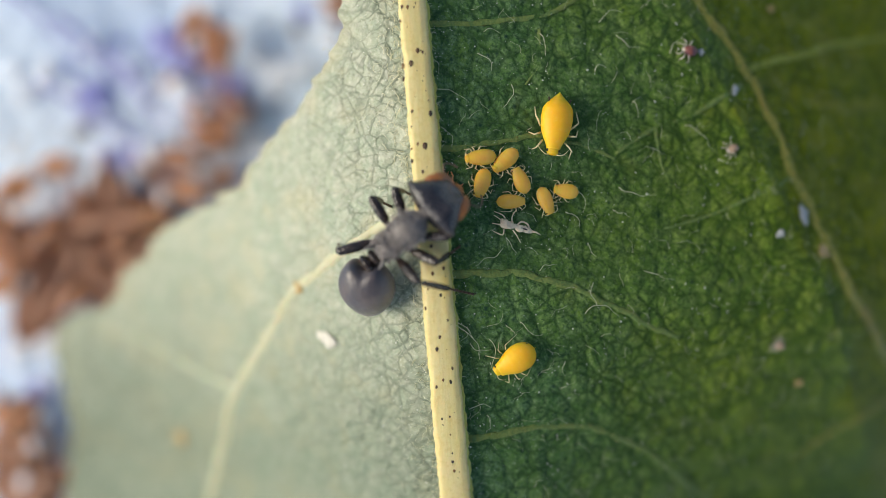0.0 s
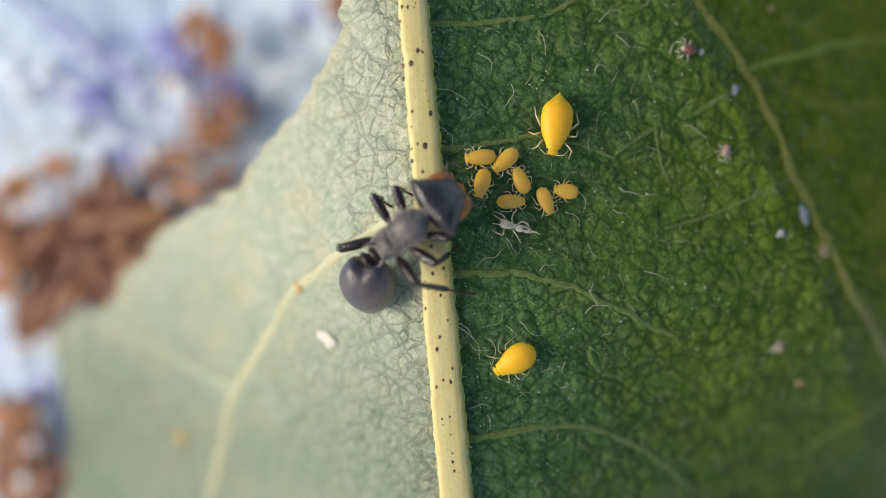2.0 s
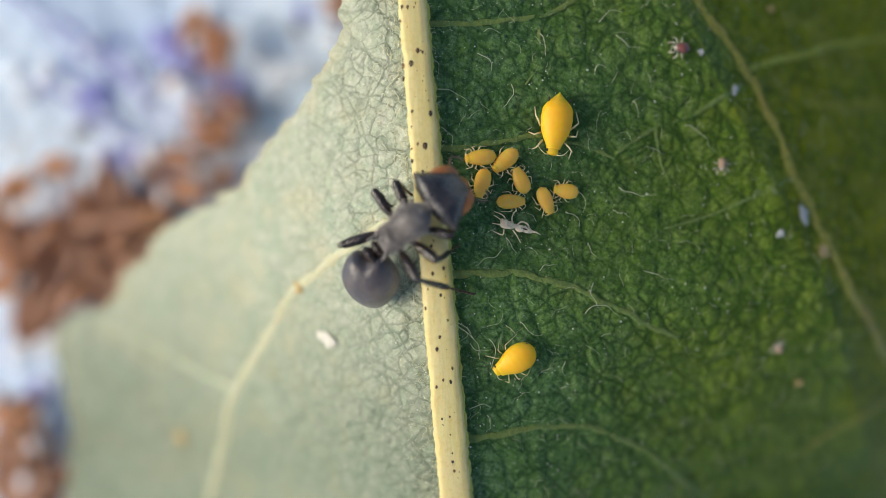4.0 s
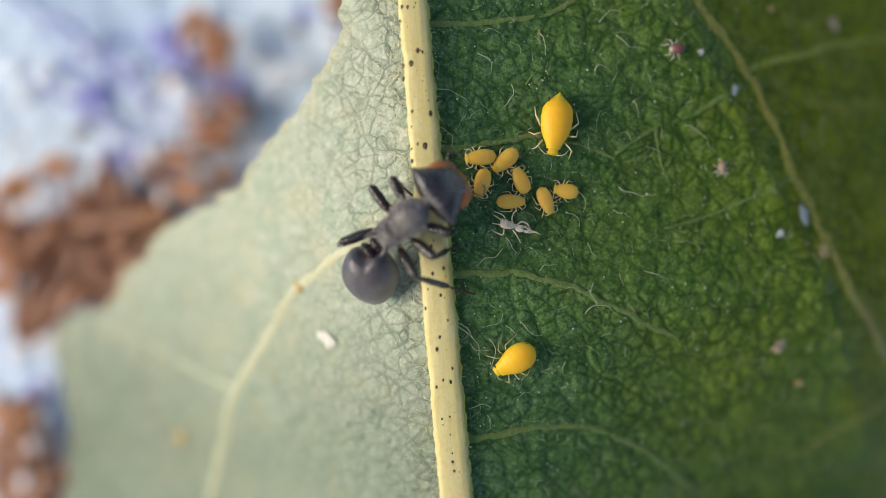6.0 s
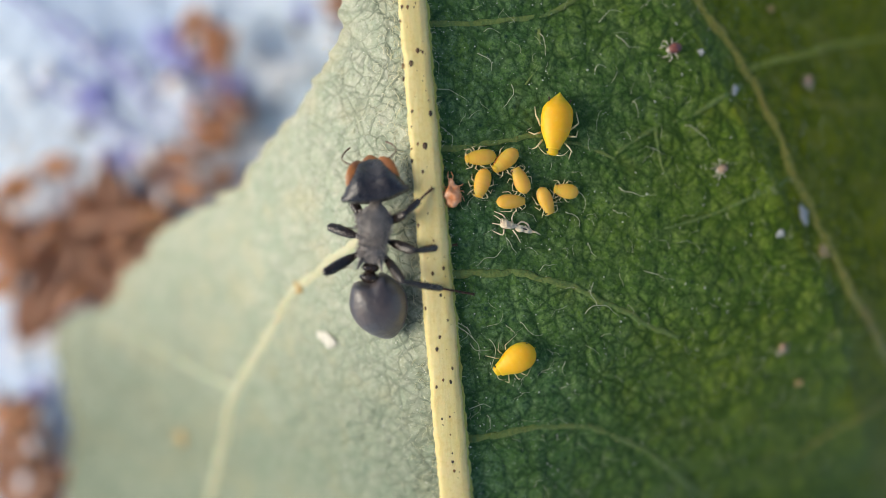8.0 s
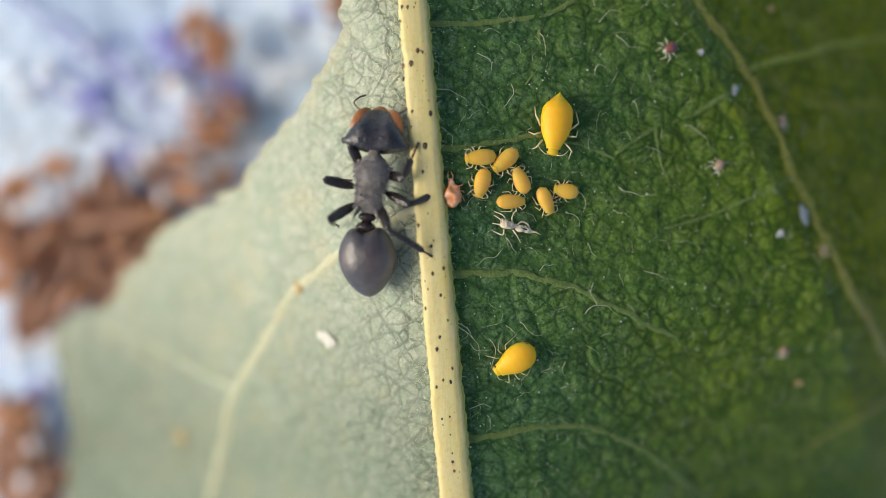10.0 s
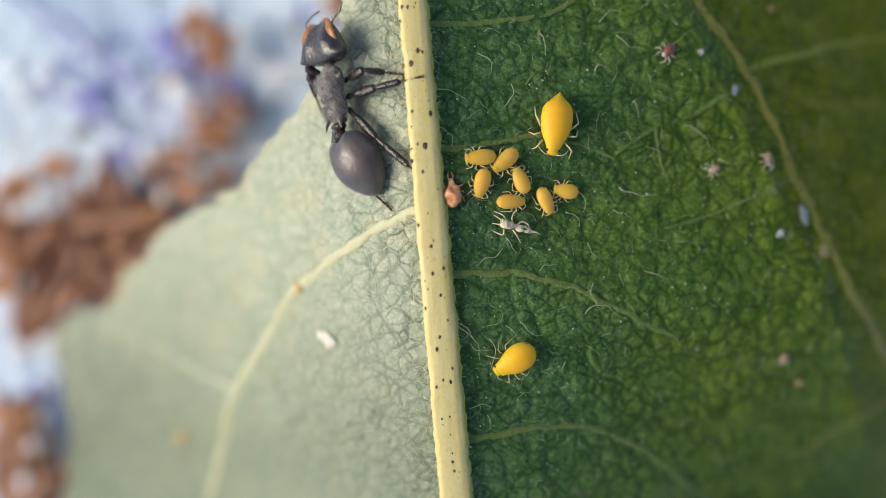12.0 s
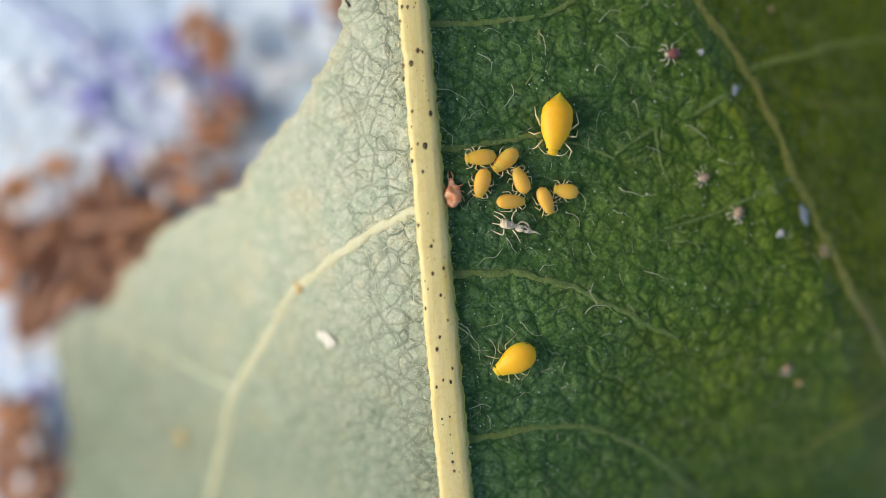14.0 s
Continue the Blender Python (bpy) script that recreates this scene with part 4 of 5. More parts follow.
    jaw = egg(smooth_profile([(1.0, 0.24, 0), (1.12, 0.22, -0.04), (1.22, 0.10, -0.08), (1.25, 0.02, -0.09)], 10), 14, None, 0.5, 0.5)
    part("mandible", jaw, LOBE, head)

    legs = {}
    for s, flank in ((-1, "left"), (1, "right")):
        for leg in ("front", "middle", "hind"):
            L = FEMUR[leg]
            prof = [(-0.06, 0.07, 0), (0.05, 0.095, 0), (0.16 * L, 0.07, 0), (0.36 * L, 0.125, 0), (0.65 * L, 0.145, 0), (0.90 * L, 0.125, 0), (0.985 * L, 0.10, 0), (1.02 * L, 0.03, 0)]
            femur = part("femur", egg(smooth_profile(prof, 22), 14, None, 0.75, 0.75), LEGC, ant, "glossy black femur")
            K = SHANK[leg]
            prof = [(-0.04, 0.04, 0), (0.04 * K, 0.065, 0), (0.22 * K, 0.095, 0), (0.45 * K, 0.10, 0), (0.53 * K, 0.075, 0), (0.56 * K, 0.03, 0)]
            tibia = part("tibia", egg(smooth_profile(prof, 16), 12, None, 0.7, 0.7), LEGC, ant)
            bm = bmesh.new()
            y = 0.54 * K
            for j, f in enumerate((0.18, 0.09, 0.07, 0.06, 0.06)):
                egg([(y, 0.026, 0), (y + f * K * 0.5, 0.034, 0.004), (y + f * K * 0.92, 0.040, 0), (y + f * K, 0.02, 0)], 8, bm, 0.9, 0.9)
                y += f * K
            for c in (-1, 1):
                tube([(0, y - 0.02, 0), (c * 0.04, y + 0.03, 0.02), (c * 0.05, y + 0.05, -0.03)], (0.016, 0.012, 0.004), 5, 1, bm)
            part("tarsus", bm, FOOTC, tibia, "jointed brown foot")
            legs[flank, leg] = (femur, tibia)
    return head, gaster, legs


ant_head, ant_gaster, ant_legs = build_ant()


# ---------------------------------------------------------------- the ground below
# Ground height is set so that its blur fits the camera's view.
GROUND = -16.5
m = Mat("ground", (0.5, 0.5, 0.55), 0.9)
c = m.mix(m.ramp(m.noise(0.05, 4), 0.35, 0.65), (0.54, 0.72, 1.0), (0.76, 0.88, 1.0))
c = m.mix(m.ramp(m.noise(0.15, 4), 0.50, 0.68, 0, 0.6), c, (0.86, 0.87, 0.93))
c = m.mix(m.ramp(m.noise(0.18, 4), 0.58, 0.75, 0, 0.45), c, (0.46, 0.47, 0.74))
m.color(c).bump(m.noise(0.6, 4), 0.8)
GROUND_M = m.m
bm = bmesh.new()
bmesh.ops.create_grid(bm, x_segments=120, y_segments=120, size=1)
for v in bm.verts:
    r = max(abs(v.co.x), abs(v.co.y))
    v.co *= 70 + 40000 * r ** 5
    v.co.z = GROUND + 0.8 * noise.noise(Vector((v.co.x * 0.12, v.co.y * 0.12, 0)))
tagged(part("ground", bm, GROUND_M), "pale bluish stony ground close below the leaf", kind="structure")

DRY = {"brown": plain("brown_leaf", (0.62, 0.36, 0.24), (0.31, 0.14, 0.085), 0.7, 0.35, 0.2),
       "rusty": plain("rusty_leaf", (0.82, 0.44, 0.22), (0.38, 0.13, 0.05), 0.7, 0.35, 0.2),
       "orange": plain("orange_leaf", (0.92, 0.56, 0.30), (0.86, 0.44, 0.20), 0.7, 0.4, 0.2)}
STONE = {"pale": plain("pale_stone", (0.92, 0.94, 0.97), (0.84, 0.88, 0.96), 0.8, 0.5, 0.2),
         "violet": plain("violet_stone", (0.36, 0.37, 0.74), (0.48, 0.50, 0.88), 0.8, 0.5, 0.2),
         "grey": plain("grey_stone", (0.40, 0.42, 0.46), (0.28, 0.29, 0.33), 0.8, 0.5, 0.2),
         "sandy": plain("sandy_stone", (0.66, 0.56, 0.48), (0.52, 0.42, 0.36), 0.8, 0.5, 0.2)}


def dry_leaf(x, y, length, turn, tone, lift=0.0):
    ob = new("dry_leaf")
    nx, ny = 8, 16
    bm = bmesh.new()
    g = []
    for j in range(ny + 1):
        f = j / ny
        w = length * 0.30 * math.sin(math.pi * f) ** 0.7 + 0.05
        g.append([bm.verts.new((w * (i / nx * 2 - 1), (f - 0.5) * length, 0.3 + length * 0.10 * abs(i / nx * 2 - 1) ** 1.5 + length * 0.06 * math.sin(5 * f + x)))
                  for i in range(nx + 1)])
    for j in range(ny):
        for i in range(nx):
            bm.faces.new((g[j][i], g[j][i + 1], g[j + 1][i + 1], g[j + 1][i]))
    bmesh.ops.solidify(bm, geom=bm.faces[:], thickness=0.15)
    part("blade", bm, DRY[tone], ob)
    part("stalk", tube([(0, -0.7 * length, 0.2), (0, -0.4 * length, 0.5), (0, 0.45 * length, 0.6)], (0.2, 0.22, 0.1), 6), DRY["brown"], ob)
    ob.matrix_basis = pose(x * MM, y * MM, (GROUND + 0.6 + lift) * MM, 0, 0, turn)
    return tagged(ob, "curled " + tone + " dry leaf on the ground", "dry leaf", "litter on the ground")


def stone(x, y, r, tone, lift=0.0):
    bm = bmesh.new()
    bmesh.ops.create_icosphere(bm, subdivisions=3, radius=1)
    for v in bm.verts:
        q = 1 + 0.35 * noise.noise(v.co * 1.3 + Vector((x, y, 0)))
        v.co = Vector((v.co.x * r * q, v.co.y * r * q * 0.8, v.co.z * r * 0.55 * q))
    ob = part("stone", bm, STONE[tone])
    ob.matrix_basis = pose(x * MM, y * MM, (GROUND + r * 0.3 + lift) * MM, 0, 0, x * 37 % 360)
    return tagged(ob, "small " + tone + (" gritty" if tone == "sandy" else " bluish") + " stone on the ground", "stone", "stones on the ground")


stone(-10.13, 5.30, 0.34, 'pale')
stone(-9.85, 6.65, 0.41, 'pale')
stone(-10.18, 7.05, 0.36, 'pale')
stone(-10.16, 6.00, 0.43, 'pale')
stone(-10.46, 6.13, 0.46, 'pale')
stone(-7.09, 6.82, 0.42, 'pale')
stone(-7.60, 8.08, 0.48, 'pale')
stone(-7.04, 6.93, 0.41, 'pale')
stone(-7.19, 7.14, 0.39, 'pale')
stone(-5.84, 7.73, 0.40, 'pale')
stone(-6.44, 7.43, 0.50, 'pale')
stone(-6.95, 7.65, 0.48, 'pale')
stone(-6.13, 7.49, 0.49, 'pale')
stone(-6.38, 7.56, 0.53, 'pale')
stone(-7.36, 4.61, 0.32, 'pale')
stone(-8.76, 3.96, 0.40, 'pale')
stone(-7.68, 4.59, 0.47, 'pale')
stone(-8.07, 4.09, 0.33, 'pale')
stone(-7.60, 3.88, 0.50, 'pale')
stone(-8.45, 4.57, 0.43, 'pale')
stone(-8.43, 4.58, 0.50, 'pale')
stone(-7.26, 4.44, 0.33, 'pale')
stone(-9.99, 9.91, 0.40, 'pale')
stone(-9.88, 10.11, 0.33, 'pale')
stone(-10.12, 9.77, 0.45, 'pale')
stone(-10.21, 9.63, 0.39, 'pale')
stone(-17.51, 2.92, 0.48, 'pale')
stone(-16.04, 2.28, 0.37, 'pale')
stone(-16.23, 2.41, 0.39, 'pale')
stone(-16.14, 2.72, 0.31, 'pale')
stone(-16.46, 1.51, 0.53, 'pale')
stone(-16.22, 1.75, 0.52, 'pale')
stone(-16.65, 1.43, 0.55, 'pale')
stone(-17.66, 0.95, 0.61, 'pale')
stone(-16.24, 1.23, 0.52, 'pale')
stone(-16.90, 1.72, 0.50, 'pale')
stone(-15.73, 1.66, 0.51, 'pale')
stone(-16.18, 1.58, 0.43, 'pale')
stone(-17.61, 1.43, 0.63, 'pale')
stone(-15.74, 1.47, 0.59, 'pale')
stone(-16.95, 1.90, 0.59, 'pale')
stone(-16.02, 1.40, 0.43, 'pale')
stone(-16.44, 0.28, 0.39, 'sandy')
stone(-16.39, 0.61, 0.41, 'sandy')
stone(-16.28, 0.72, 0.33, 'sandy')
stone(-16.45, 0.36, 0.48, 'sandy')
stone(-16.26, 0.32, 0.48, 'sandy')
stone(-16.20, 0.84, 0.50, 'sandy')
stone(-4.45, 8.52, 0.43, 'pale')
stone(-5.59, 7.82, 0.45, 'pale')
stone(-5.00, 9.08, 0.43, 'pale')
stone(-6.07, 8.85, 0.37, 'pale')
stone(-4.62, 8.84, 0.39, 'pale')
stone(-16.68, -3.16, 0.45, 'pale')
stone(-17.65, -3.01, 0.56, 'pale')
stone(-17.02, -2.80, 0.40, 'pale')
stone(-17.83, -3.02, 0.52, 'pale')
stone(-16.74, -3.75, 0.45, 'pale')
stone(-17.66, -4.14, 0.43, 'pale')
stone(-18.11, 7.47, 0.41, 'pale')
stone(-17.07, 7.04, 0.38, 'pale')
stone(-17.74, 6.55, 0.48, 'pale')
stone(-16.70, 7.64, 0.48, 'pale')
stone(-12.06, 9.02, 0.49, 'violet')
stone(-12.16, 8.86, 0.43, 'violet')
stone(-11.52, 9.08, 0.42, 'violet')
stone(-11.62, 8.45, 0.43, 'violet')
stone(-11.30, 8.60, 0.37, 'violet')
stone(-11.71, 8.25, 0.48, 'violet')
stone(-9.06, 7.19, 0.39, 'violet')
stone(-8.69, 6.99, 0.46, 'violet')
stone(-9.42, 7.02, 0.39, 'violet')
stone(-9.55, 7.18, 0.52, 'violet')
stone(-9.04, 6.35, 0.55, 'violet')
stone(-8.65, 6.95, 0.52, 'violet')
stone(-8.77, 6.06, 0.40, 'violet')
stone(-8.90, 6.19, 0.36, 'violet')
stone(-13.24, 3.94, 0.51, 'violet')
stone(-14.27, 3.98, 0.48, 'violet')
stone(-12.86, 3.87, 0.46, 'violet')
stone(-13.95, 3.49, 0.42, 'violet')
stone(-13.39, 3.92, 0.41, 'violet')
stone(-15.26, 6.17, 0.40, 'violet')
stone(-14.83, 6.73, 0.41, 'violet')
stone(-14.76, 6.82, 0.49, 'violet')
stone(-14.62, 6.75, 0.41, 'violet')
stone(-14.55, 6.25, 0.50, 'violet')
stone(-11.79, 3.95, 0.37, 'violet')
stone(-11.66, 3.84, 0.32, 'violet')
stone(-10.92, 7.25, 0.48, 'violet')
stone(-10.99, 8.13, 0.42, 'violet')
stone(-10.85, 7.51, 0.37, 'violet')
stone(-10.50, 8.05, 0.32, 'violet')
stone(-10.43, 6.79, 0.37, 'violet')
stone(-5.60, 9.99, 0.28, 'violet')
stone(-6.07, 10.07, 0.33, 'violet')
stone(-17.30, -5.95, 0.35, 'violet')
stone(-17.04, -5.98, 0.46, 'violet')
stone(-6.74, 6.73, 0.25, 'grey')
stone(-6.91, 6.19, 0.29, 'grey')
stone(-7.47, 6.05, 0.27, 'grey')
stone(-7.99, 5.80, 0.32, 'grey')
stone(-12.03, 2.48, 0.34, 'grey')
stone(-10.83, 2.58, 0.48, 'grey')
stone(-10.77, 2.55, 0.40, 'grey')
stone(-11.38, 2.62, 0.40, 'grey')
stone(-15.60, 4.74, 0.35, 'grey')
stone(-15.39, 4.94, 0.36, 'grey')
stone(-15.19, 5.05, 0.43, 'grey')
stone(-16.65, -2.69, 0.50, 'grey')
stone(-17.26, -1.44, 0.54, 'grey')
stone(-17.40, -1.39, 0.50, 'grey')
stone(-17.98, -2.14, 0.48, 'grey')
stone(-17.04, -1.86, 0.57, 'grey')
stone(-17.31, -1.78, 0.58, 'grey')
stone(-18.31, -1.45, 0.48, 'grey')
stone(-17.48, -1.37, 0.48, 'grey')
stone(-17.39, -2.60, 0.54, 'grey')
stone(-17.60, -2.85, 0.46, 'grey')
stone(-17.10, 3.04, 0.39, 'grey')
stone(-16.37, 2.99, 0.41, 'grey')
stone(-17.81, 2.23, 0.32, 'grey')
stone(-18.28, 2.70, 0.36, 'grey')
stone(-16.73, 2.27, 0.36, 'grey')
stone(-18.15, 2.14, 0.46, 'grey')
stone(-6.25, 9.36, 0.36, 'grey')
dry_leaf(-9.74, 8.55, 0.99, 135, 'rusty')
dry_leaf(-9.42, 7.81, 1.01, 276, 'rusty')
dry_leaf(-8.99, 8.69, 1.12, 304, 'rusty')
dry_leaf(-9.29, 8.58, 0.97, 39, 'rusty')
dry_leaf(-8.34, 5.49, 0.84, 260, 'brown')
dry_leaf(-8.25, 5.72, 0.93, 273, 'brown')
dry_leaf(-8.85, 5.78, 1.23, 155, 'rusty')
dry_leaf(-8.73, 5.88, 0.93, 62, 'rusty')
dry_leaf(-9.26, 4.69, 0.97, 53, 'orange')
dry_leaf(-9.41, 4.81, 0.91, 272, 'orange')
dry_leaf(-9.87, 4.46, 1.28, 248, 'orange')
dry_leaf(-9.59, 4.53, 1.32, 251, 'orange')
dry_leaf(-9.20, 2.89, 1.36, 306, 'rusty')
stone(-10.08, 2.93, 0.37, 'pale')
stone(-10.50, 3.48, 0.38, 'pale')
stone(-10.76, 3.05, 0.39, 'pale')
stone(-10.31, 3.54, 0.41, 'pale')
stone(-10.04, 3.36, 0.32, 'pale')
stone(-11.11, 3.14, 0.38, 'pale')
stone(-10.36, 3.62, 0.36, 'pale')
dry_leaf(-12.97, 1.31, 1.92, 263, 'brown')
dry_leaf(-12.75, 1.62, 2.17, 266, 'brown')
dry_leaf(-13.94, 2.05, 1.50, 226, 'brown')
dry_leaf(-13.10, 1.64, 1.45, 91, 'brown')
dry_leaf(-13.32, 1.83, 1.45, 107, 'brown')
dry_leaf(-15.14, 1.89, 1.13, 180, 'rusty')
dry_leaf(-13.84, 2.28, 1.09, 149, 'rusty')
dry_leaf(-13.94, 1.60, 1.56, 245, 'rusty')
dry_leaf(-13.88, 2.23, 1.58, 264, 'rusty')
dry_leaf(-14.46, 1.49, 1.34, 22, 'rusty')
dry_leaf(-15.52, -0.84, 2.10, 129, 'brown')
dry_leaf(-14.44, 0.29, 2.10, 329, 'brown')
dry_leaf(-15.66, -0.97, 1.74, 134, 'brown')
dry_leaf(-16.13, -0.44, 2.52, 118, 'brown')
dry_leaf(-14.61, 0.28, 1.84, 54, 'brown')
dry_leaf(-13.58, 0.75, 1.20, 200, 'rusty')
dry_leaf(-14.40, 0.90, 1.60, 288, 'rusty')
dry_leaf(-14.41, -0.50, 1.40, 272, 'rusty')
dry_leaf(-13.16, -0.87, 1.36, 190, 'rusty')
dry_leaf(-13.72, 0.11, 1.19, 251, 'rusty')
dry_leaf(-13.96, 0.52, 1.39, 271, 'rusty')
dry_leaf(-14.52, 0.56, 1.32, 96, 'rusty')
dry_leaf(-13.40, 0.31, 1.82, 134, 'rusty')
dry_leaf(-12.75, 0.84, 2.42, 151, 'rusty')
dry_leaf(-13.32, 0.59, 1.69, 181, 'rusty')
dry_leaf(-13.79, 0.84, 2.14, 327, 'rusty')
dry_leaf(-13.68, 0.18, 2.51, 4, 'rusty')
dry_leaf(-12.55, 0.13, 2.23, 169, 'rusty')
dry_leaf(-13.64, 1.39, 1.43, 120, 'brown')
dry_leaf(-12.43, 1.10, 1.54, 285, 'brown')
dry_leaf(-13.75, 1.15, 1.84, 281, 'brown')
dry_leaf(-13.80, 1.36, 2.09, 138, 'brown')
dry_leaf(-12.62, 0.48, 1.80, 84, 'brown')
dry_leaf(-15.56, 0.24, 1.57, 251, 'orange')
dry_leaf(-14.61, 0.52, 1.45, 93, 'orange')
dry_leaf(-16.20, 0.56, 2.25, 322, 'orange')
dry_leaf(-15.08, 0.20, 2.10, 190, 'orange')
dry_leaf(-15.94, 0.71, 2.02, 104, 'orange')
dry_leaf(-15.82, 0.61, 1.98, 24, 'orange')
dry_leaf(-15.28, 0.68, 1.68, 353, 'orange')
dry_leaf(-18.25, 1.06, 1.49, 272, 'orange')
dry_leaf(-17.71, 0.30, 1.56, 314, 'orange')
dry_leaf(-17.88, 0.38, 1.45, 24, 'orange')
dry_leaf(-18.47, -0.16, 1.29, 163, 'rusty')
dry_leaf(-18.58, -0.15, 1.15, 76, 'rusty')
dry_leaf(-14.86, -1.15, 1.36, 244, 'brown')
dry_leaf(-13.45, -1.49, 1.75, 174, 'brown')
dry_leaf(-12.96, -1.09, 1.88, 135, 'brown')
dry_leaf(-15.23, -0.93, 1.84, 140, 'brown')
dry_leaf(-11.89, 1.54, 1.23, 98, 'rusty')
dry_leaf(-11.95, 1.39, 1.25, 135, 'rusty')
dry_leaf(-11.77, 1.47, 1.49, 340, 'rusty')
dry_leaf(-11.41, 6.91, 0.73, 122, 'rusty')
dry_leaf(-17.91, -8.23, 1.61, 178, 'rusty')
dry_leaf(-17.34, -8.17, 2.51, 168, 'rusty')
dry_leaf(-18.67, -8.44, 1.86, 90, 'rusty')
dry_leaf(-17.28, -7.66, 1.84, 198, 'rusty')
dry_leaf(-17.86, -8.72, 2.11, 272, 'rusty')
dry_leaf(-17.24, -9.51, 2.32, 13, 'brown')
dry_leaf(-17.82, -10.05, 2.43, 63, 'brown')
dry_leaf(-16.49, -10.30, 2.24, 351, 'brown')
dry_leaf(-17.06, -9.96, 1.97, 112, 'brown')
dry_leaf(-16.05, -9.48, 1.88, 276, 'brown')
dry_leaf(-18.15, -6.79, 1.54, 122, 'orange')
dry_leaf(-18.25, -6.91, 1.52, 196, 'orange')
dry_leaf(-4.35, 9.85, 1.32, 224, 'brown')
dry_leaf(-4.27, 10.24, 1.50, 172, 'brown')
dry_leaf(-15.39, 1.86, 0.66, 158, 'orange')
dry_leaf(-15.57, 0.22, 0.54, 294, 'orange')
dry_leaf(-16.68, 0.54, 0.84, 216, 'orange')
dry_leaf(-15.09, 1.23, 0.71, 300, 'orange')
dry_leaf(-14.66, 0.07, 0.53, 234, 'orange')
dry_leaf(-13.08, 0.21, 0.80, 113, 'orange')
dry_leaf(-15.97, 0.63, 0.63, 60, 'orange')
dry_leaf(-18.21, -0.00, 0.73, 20, 'orange')
dry_leaf(-15.77, 0.08, 0.68, 321, 'orange')
dry_leaf(-12.72, 1.31, 0.56, 88, 'orange')
stone(-12.71, 0.59, 0.22, 'grey')
stone(-14.30, -0.28, 0.20, 'grey')
stone(-16.16, 1.07, 0.23, 'grey')
stone(-14.93, -0.58, 0.31, 'grey')
stone(-15.79, -1.13, 0.23, 'grey')
stone(-14.08, 0.85, 0.23, 'grey')
stone(-14.11, -0.97, 0.24, 'grey')
stone(-16.36, 1.38, 0.26, 'pale')
stone(-16.52, 1.10, 0.23, 'pale')
stone(-17.21, 0.19, 0.20, 'pale')
stone(-15.02, -0.95, 0.24, 'pale')
stone(-16.24, 1.07, 0.28, 'pale')
stone(-16.76, -1.07, 0.22, 'pale')
stone(-17.68, 0.97, 0.19, 'pale')
stone(-15.48, 1.01, 0.37, 'sandy')
stone(-11.49, -0.07, 0.30, 'sandy')
stone(-13.85, 0.74, 0.25, 'sandy')
stone(-16.15, -0.38, 0.28, 'sandy')
stone(-15.50, -0.93, 0.37, 'sandy')
stone(-11.84, 0.73, 0.31, 'sandy')
stone(-14.53, 0.43, 0.32, 'sandy')
stone(-14.88, -0.60, 0.27, 'sandy')
stone(-17.60, -1.84, 0.35, 'sandy')
stone(-17.05, -1.54, 0.28, 'sandy')
stone(-18.16, -2.04, 0.38, 'sandy')
stone(-15.89, -2.17, 0.38, 'sandy')
stone(-18.15, -2.02, 0.38, 'sandy')
stone(-17.60, -1.97, 0.28, 'sandy')
dry_leaf(-16.70, -8.73, 0.70, 219, 'orange')
dry_leaf(-17.20, -9.12, 0.79, 310, 'orange')
dry_leaf(-17.23, -6.78, 0.96, 128, 'orange')
dry_leaf(-17.35, -8.19, 0.61, 277, 'orange')
dry_leaf(-18.64, -8.16, 0.84, 316, 'orange')
stone(-18.15, -7.19, 0.26, 'pale')
stone(-16.89, -10.13, 0.22, 'pale')
stone(-17.40, -10.31, 0.31, 'pale')
stone(-17.03, -10.10, 0.22, 'pale')
stone(-16.61, -8.96, 0.28, 'pale')
stone(-11.15, 1.36, 0.28, 'sandy')
stone(-10.90, 1.61, 0.28, 'sandy')
stone(-12.84, -0.36, 0.31, 'sandy')
stone(-13.46, 1.88, 0.28, 'sandy')
stone(-12.61, 1.47, 0.25, 'sandy')
stone(-10.97, 0.39, 0.29, 'sandy')
stone(-12.74, 1.45, 0.30, 'sandy')
stone(-13.36, 2.12, 0.26, 'sandy')
stone(-12.09, 1.68, 0.27, 'sandy')
stone(-13.25, 1.83, 0.27, 'sandy')
stone(-16.80, 3.65, 0.32, 'sandy')
stone(-15.84, 3.40, 0.24, 'sandy')
stone(-17.89, 4.61, 0.23, 'sandy')
stone(-16.84, 2.14, 0.32, 'sandy')
stone(-18.13, 4.02, 0.24, 'sandy')
stone(-17.60, 3.20, 0.37, 'sandy')
stone(-16.30, 2.15, 0.32, 'sandy')
stone(-17.65, 2.53, 0.24, 'sandy')
stone(-16.12, 3.66, 0.31, 'sandy')
stone(-16.60, -1.35, 0.27, 'sandy')
stone(-15.74, -0.42, 0.28, 'sandy')
stone(-16.18, -0.41, 0.26, 'sandy')
stone(-13.46, -0.71, 0.24, 'sandy')
stone(-16.24, 0.02, 0.28, 'sandy')
stone(-15.27, -0.45, 0.30, 'sandy')
stone(-16.09, -1.54, 0.20, 'sandy')
stone(-16.78, -1.41, 0.27, 'sandy')
stone(-17.96, -3.82, 0.32, 'sandy')
stone(-17.40, -2.32, 0.32, 'sandy')
stone(-18.37, -3.20, 0.28, 'sandy')
stone(-17.26, -2.78, 0.24, 'sandy')
stone(-16.15, -3.31, 0.31, 'sandy')
stone(-17.54, -1.91, 0.31, 'sandy')
stone(-17.47, -10.33, 0.32, 'sandy')
stone(-18.25, -9.67, 0.22, 'sandy')
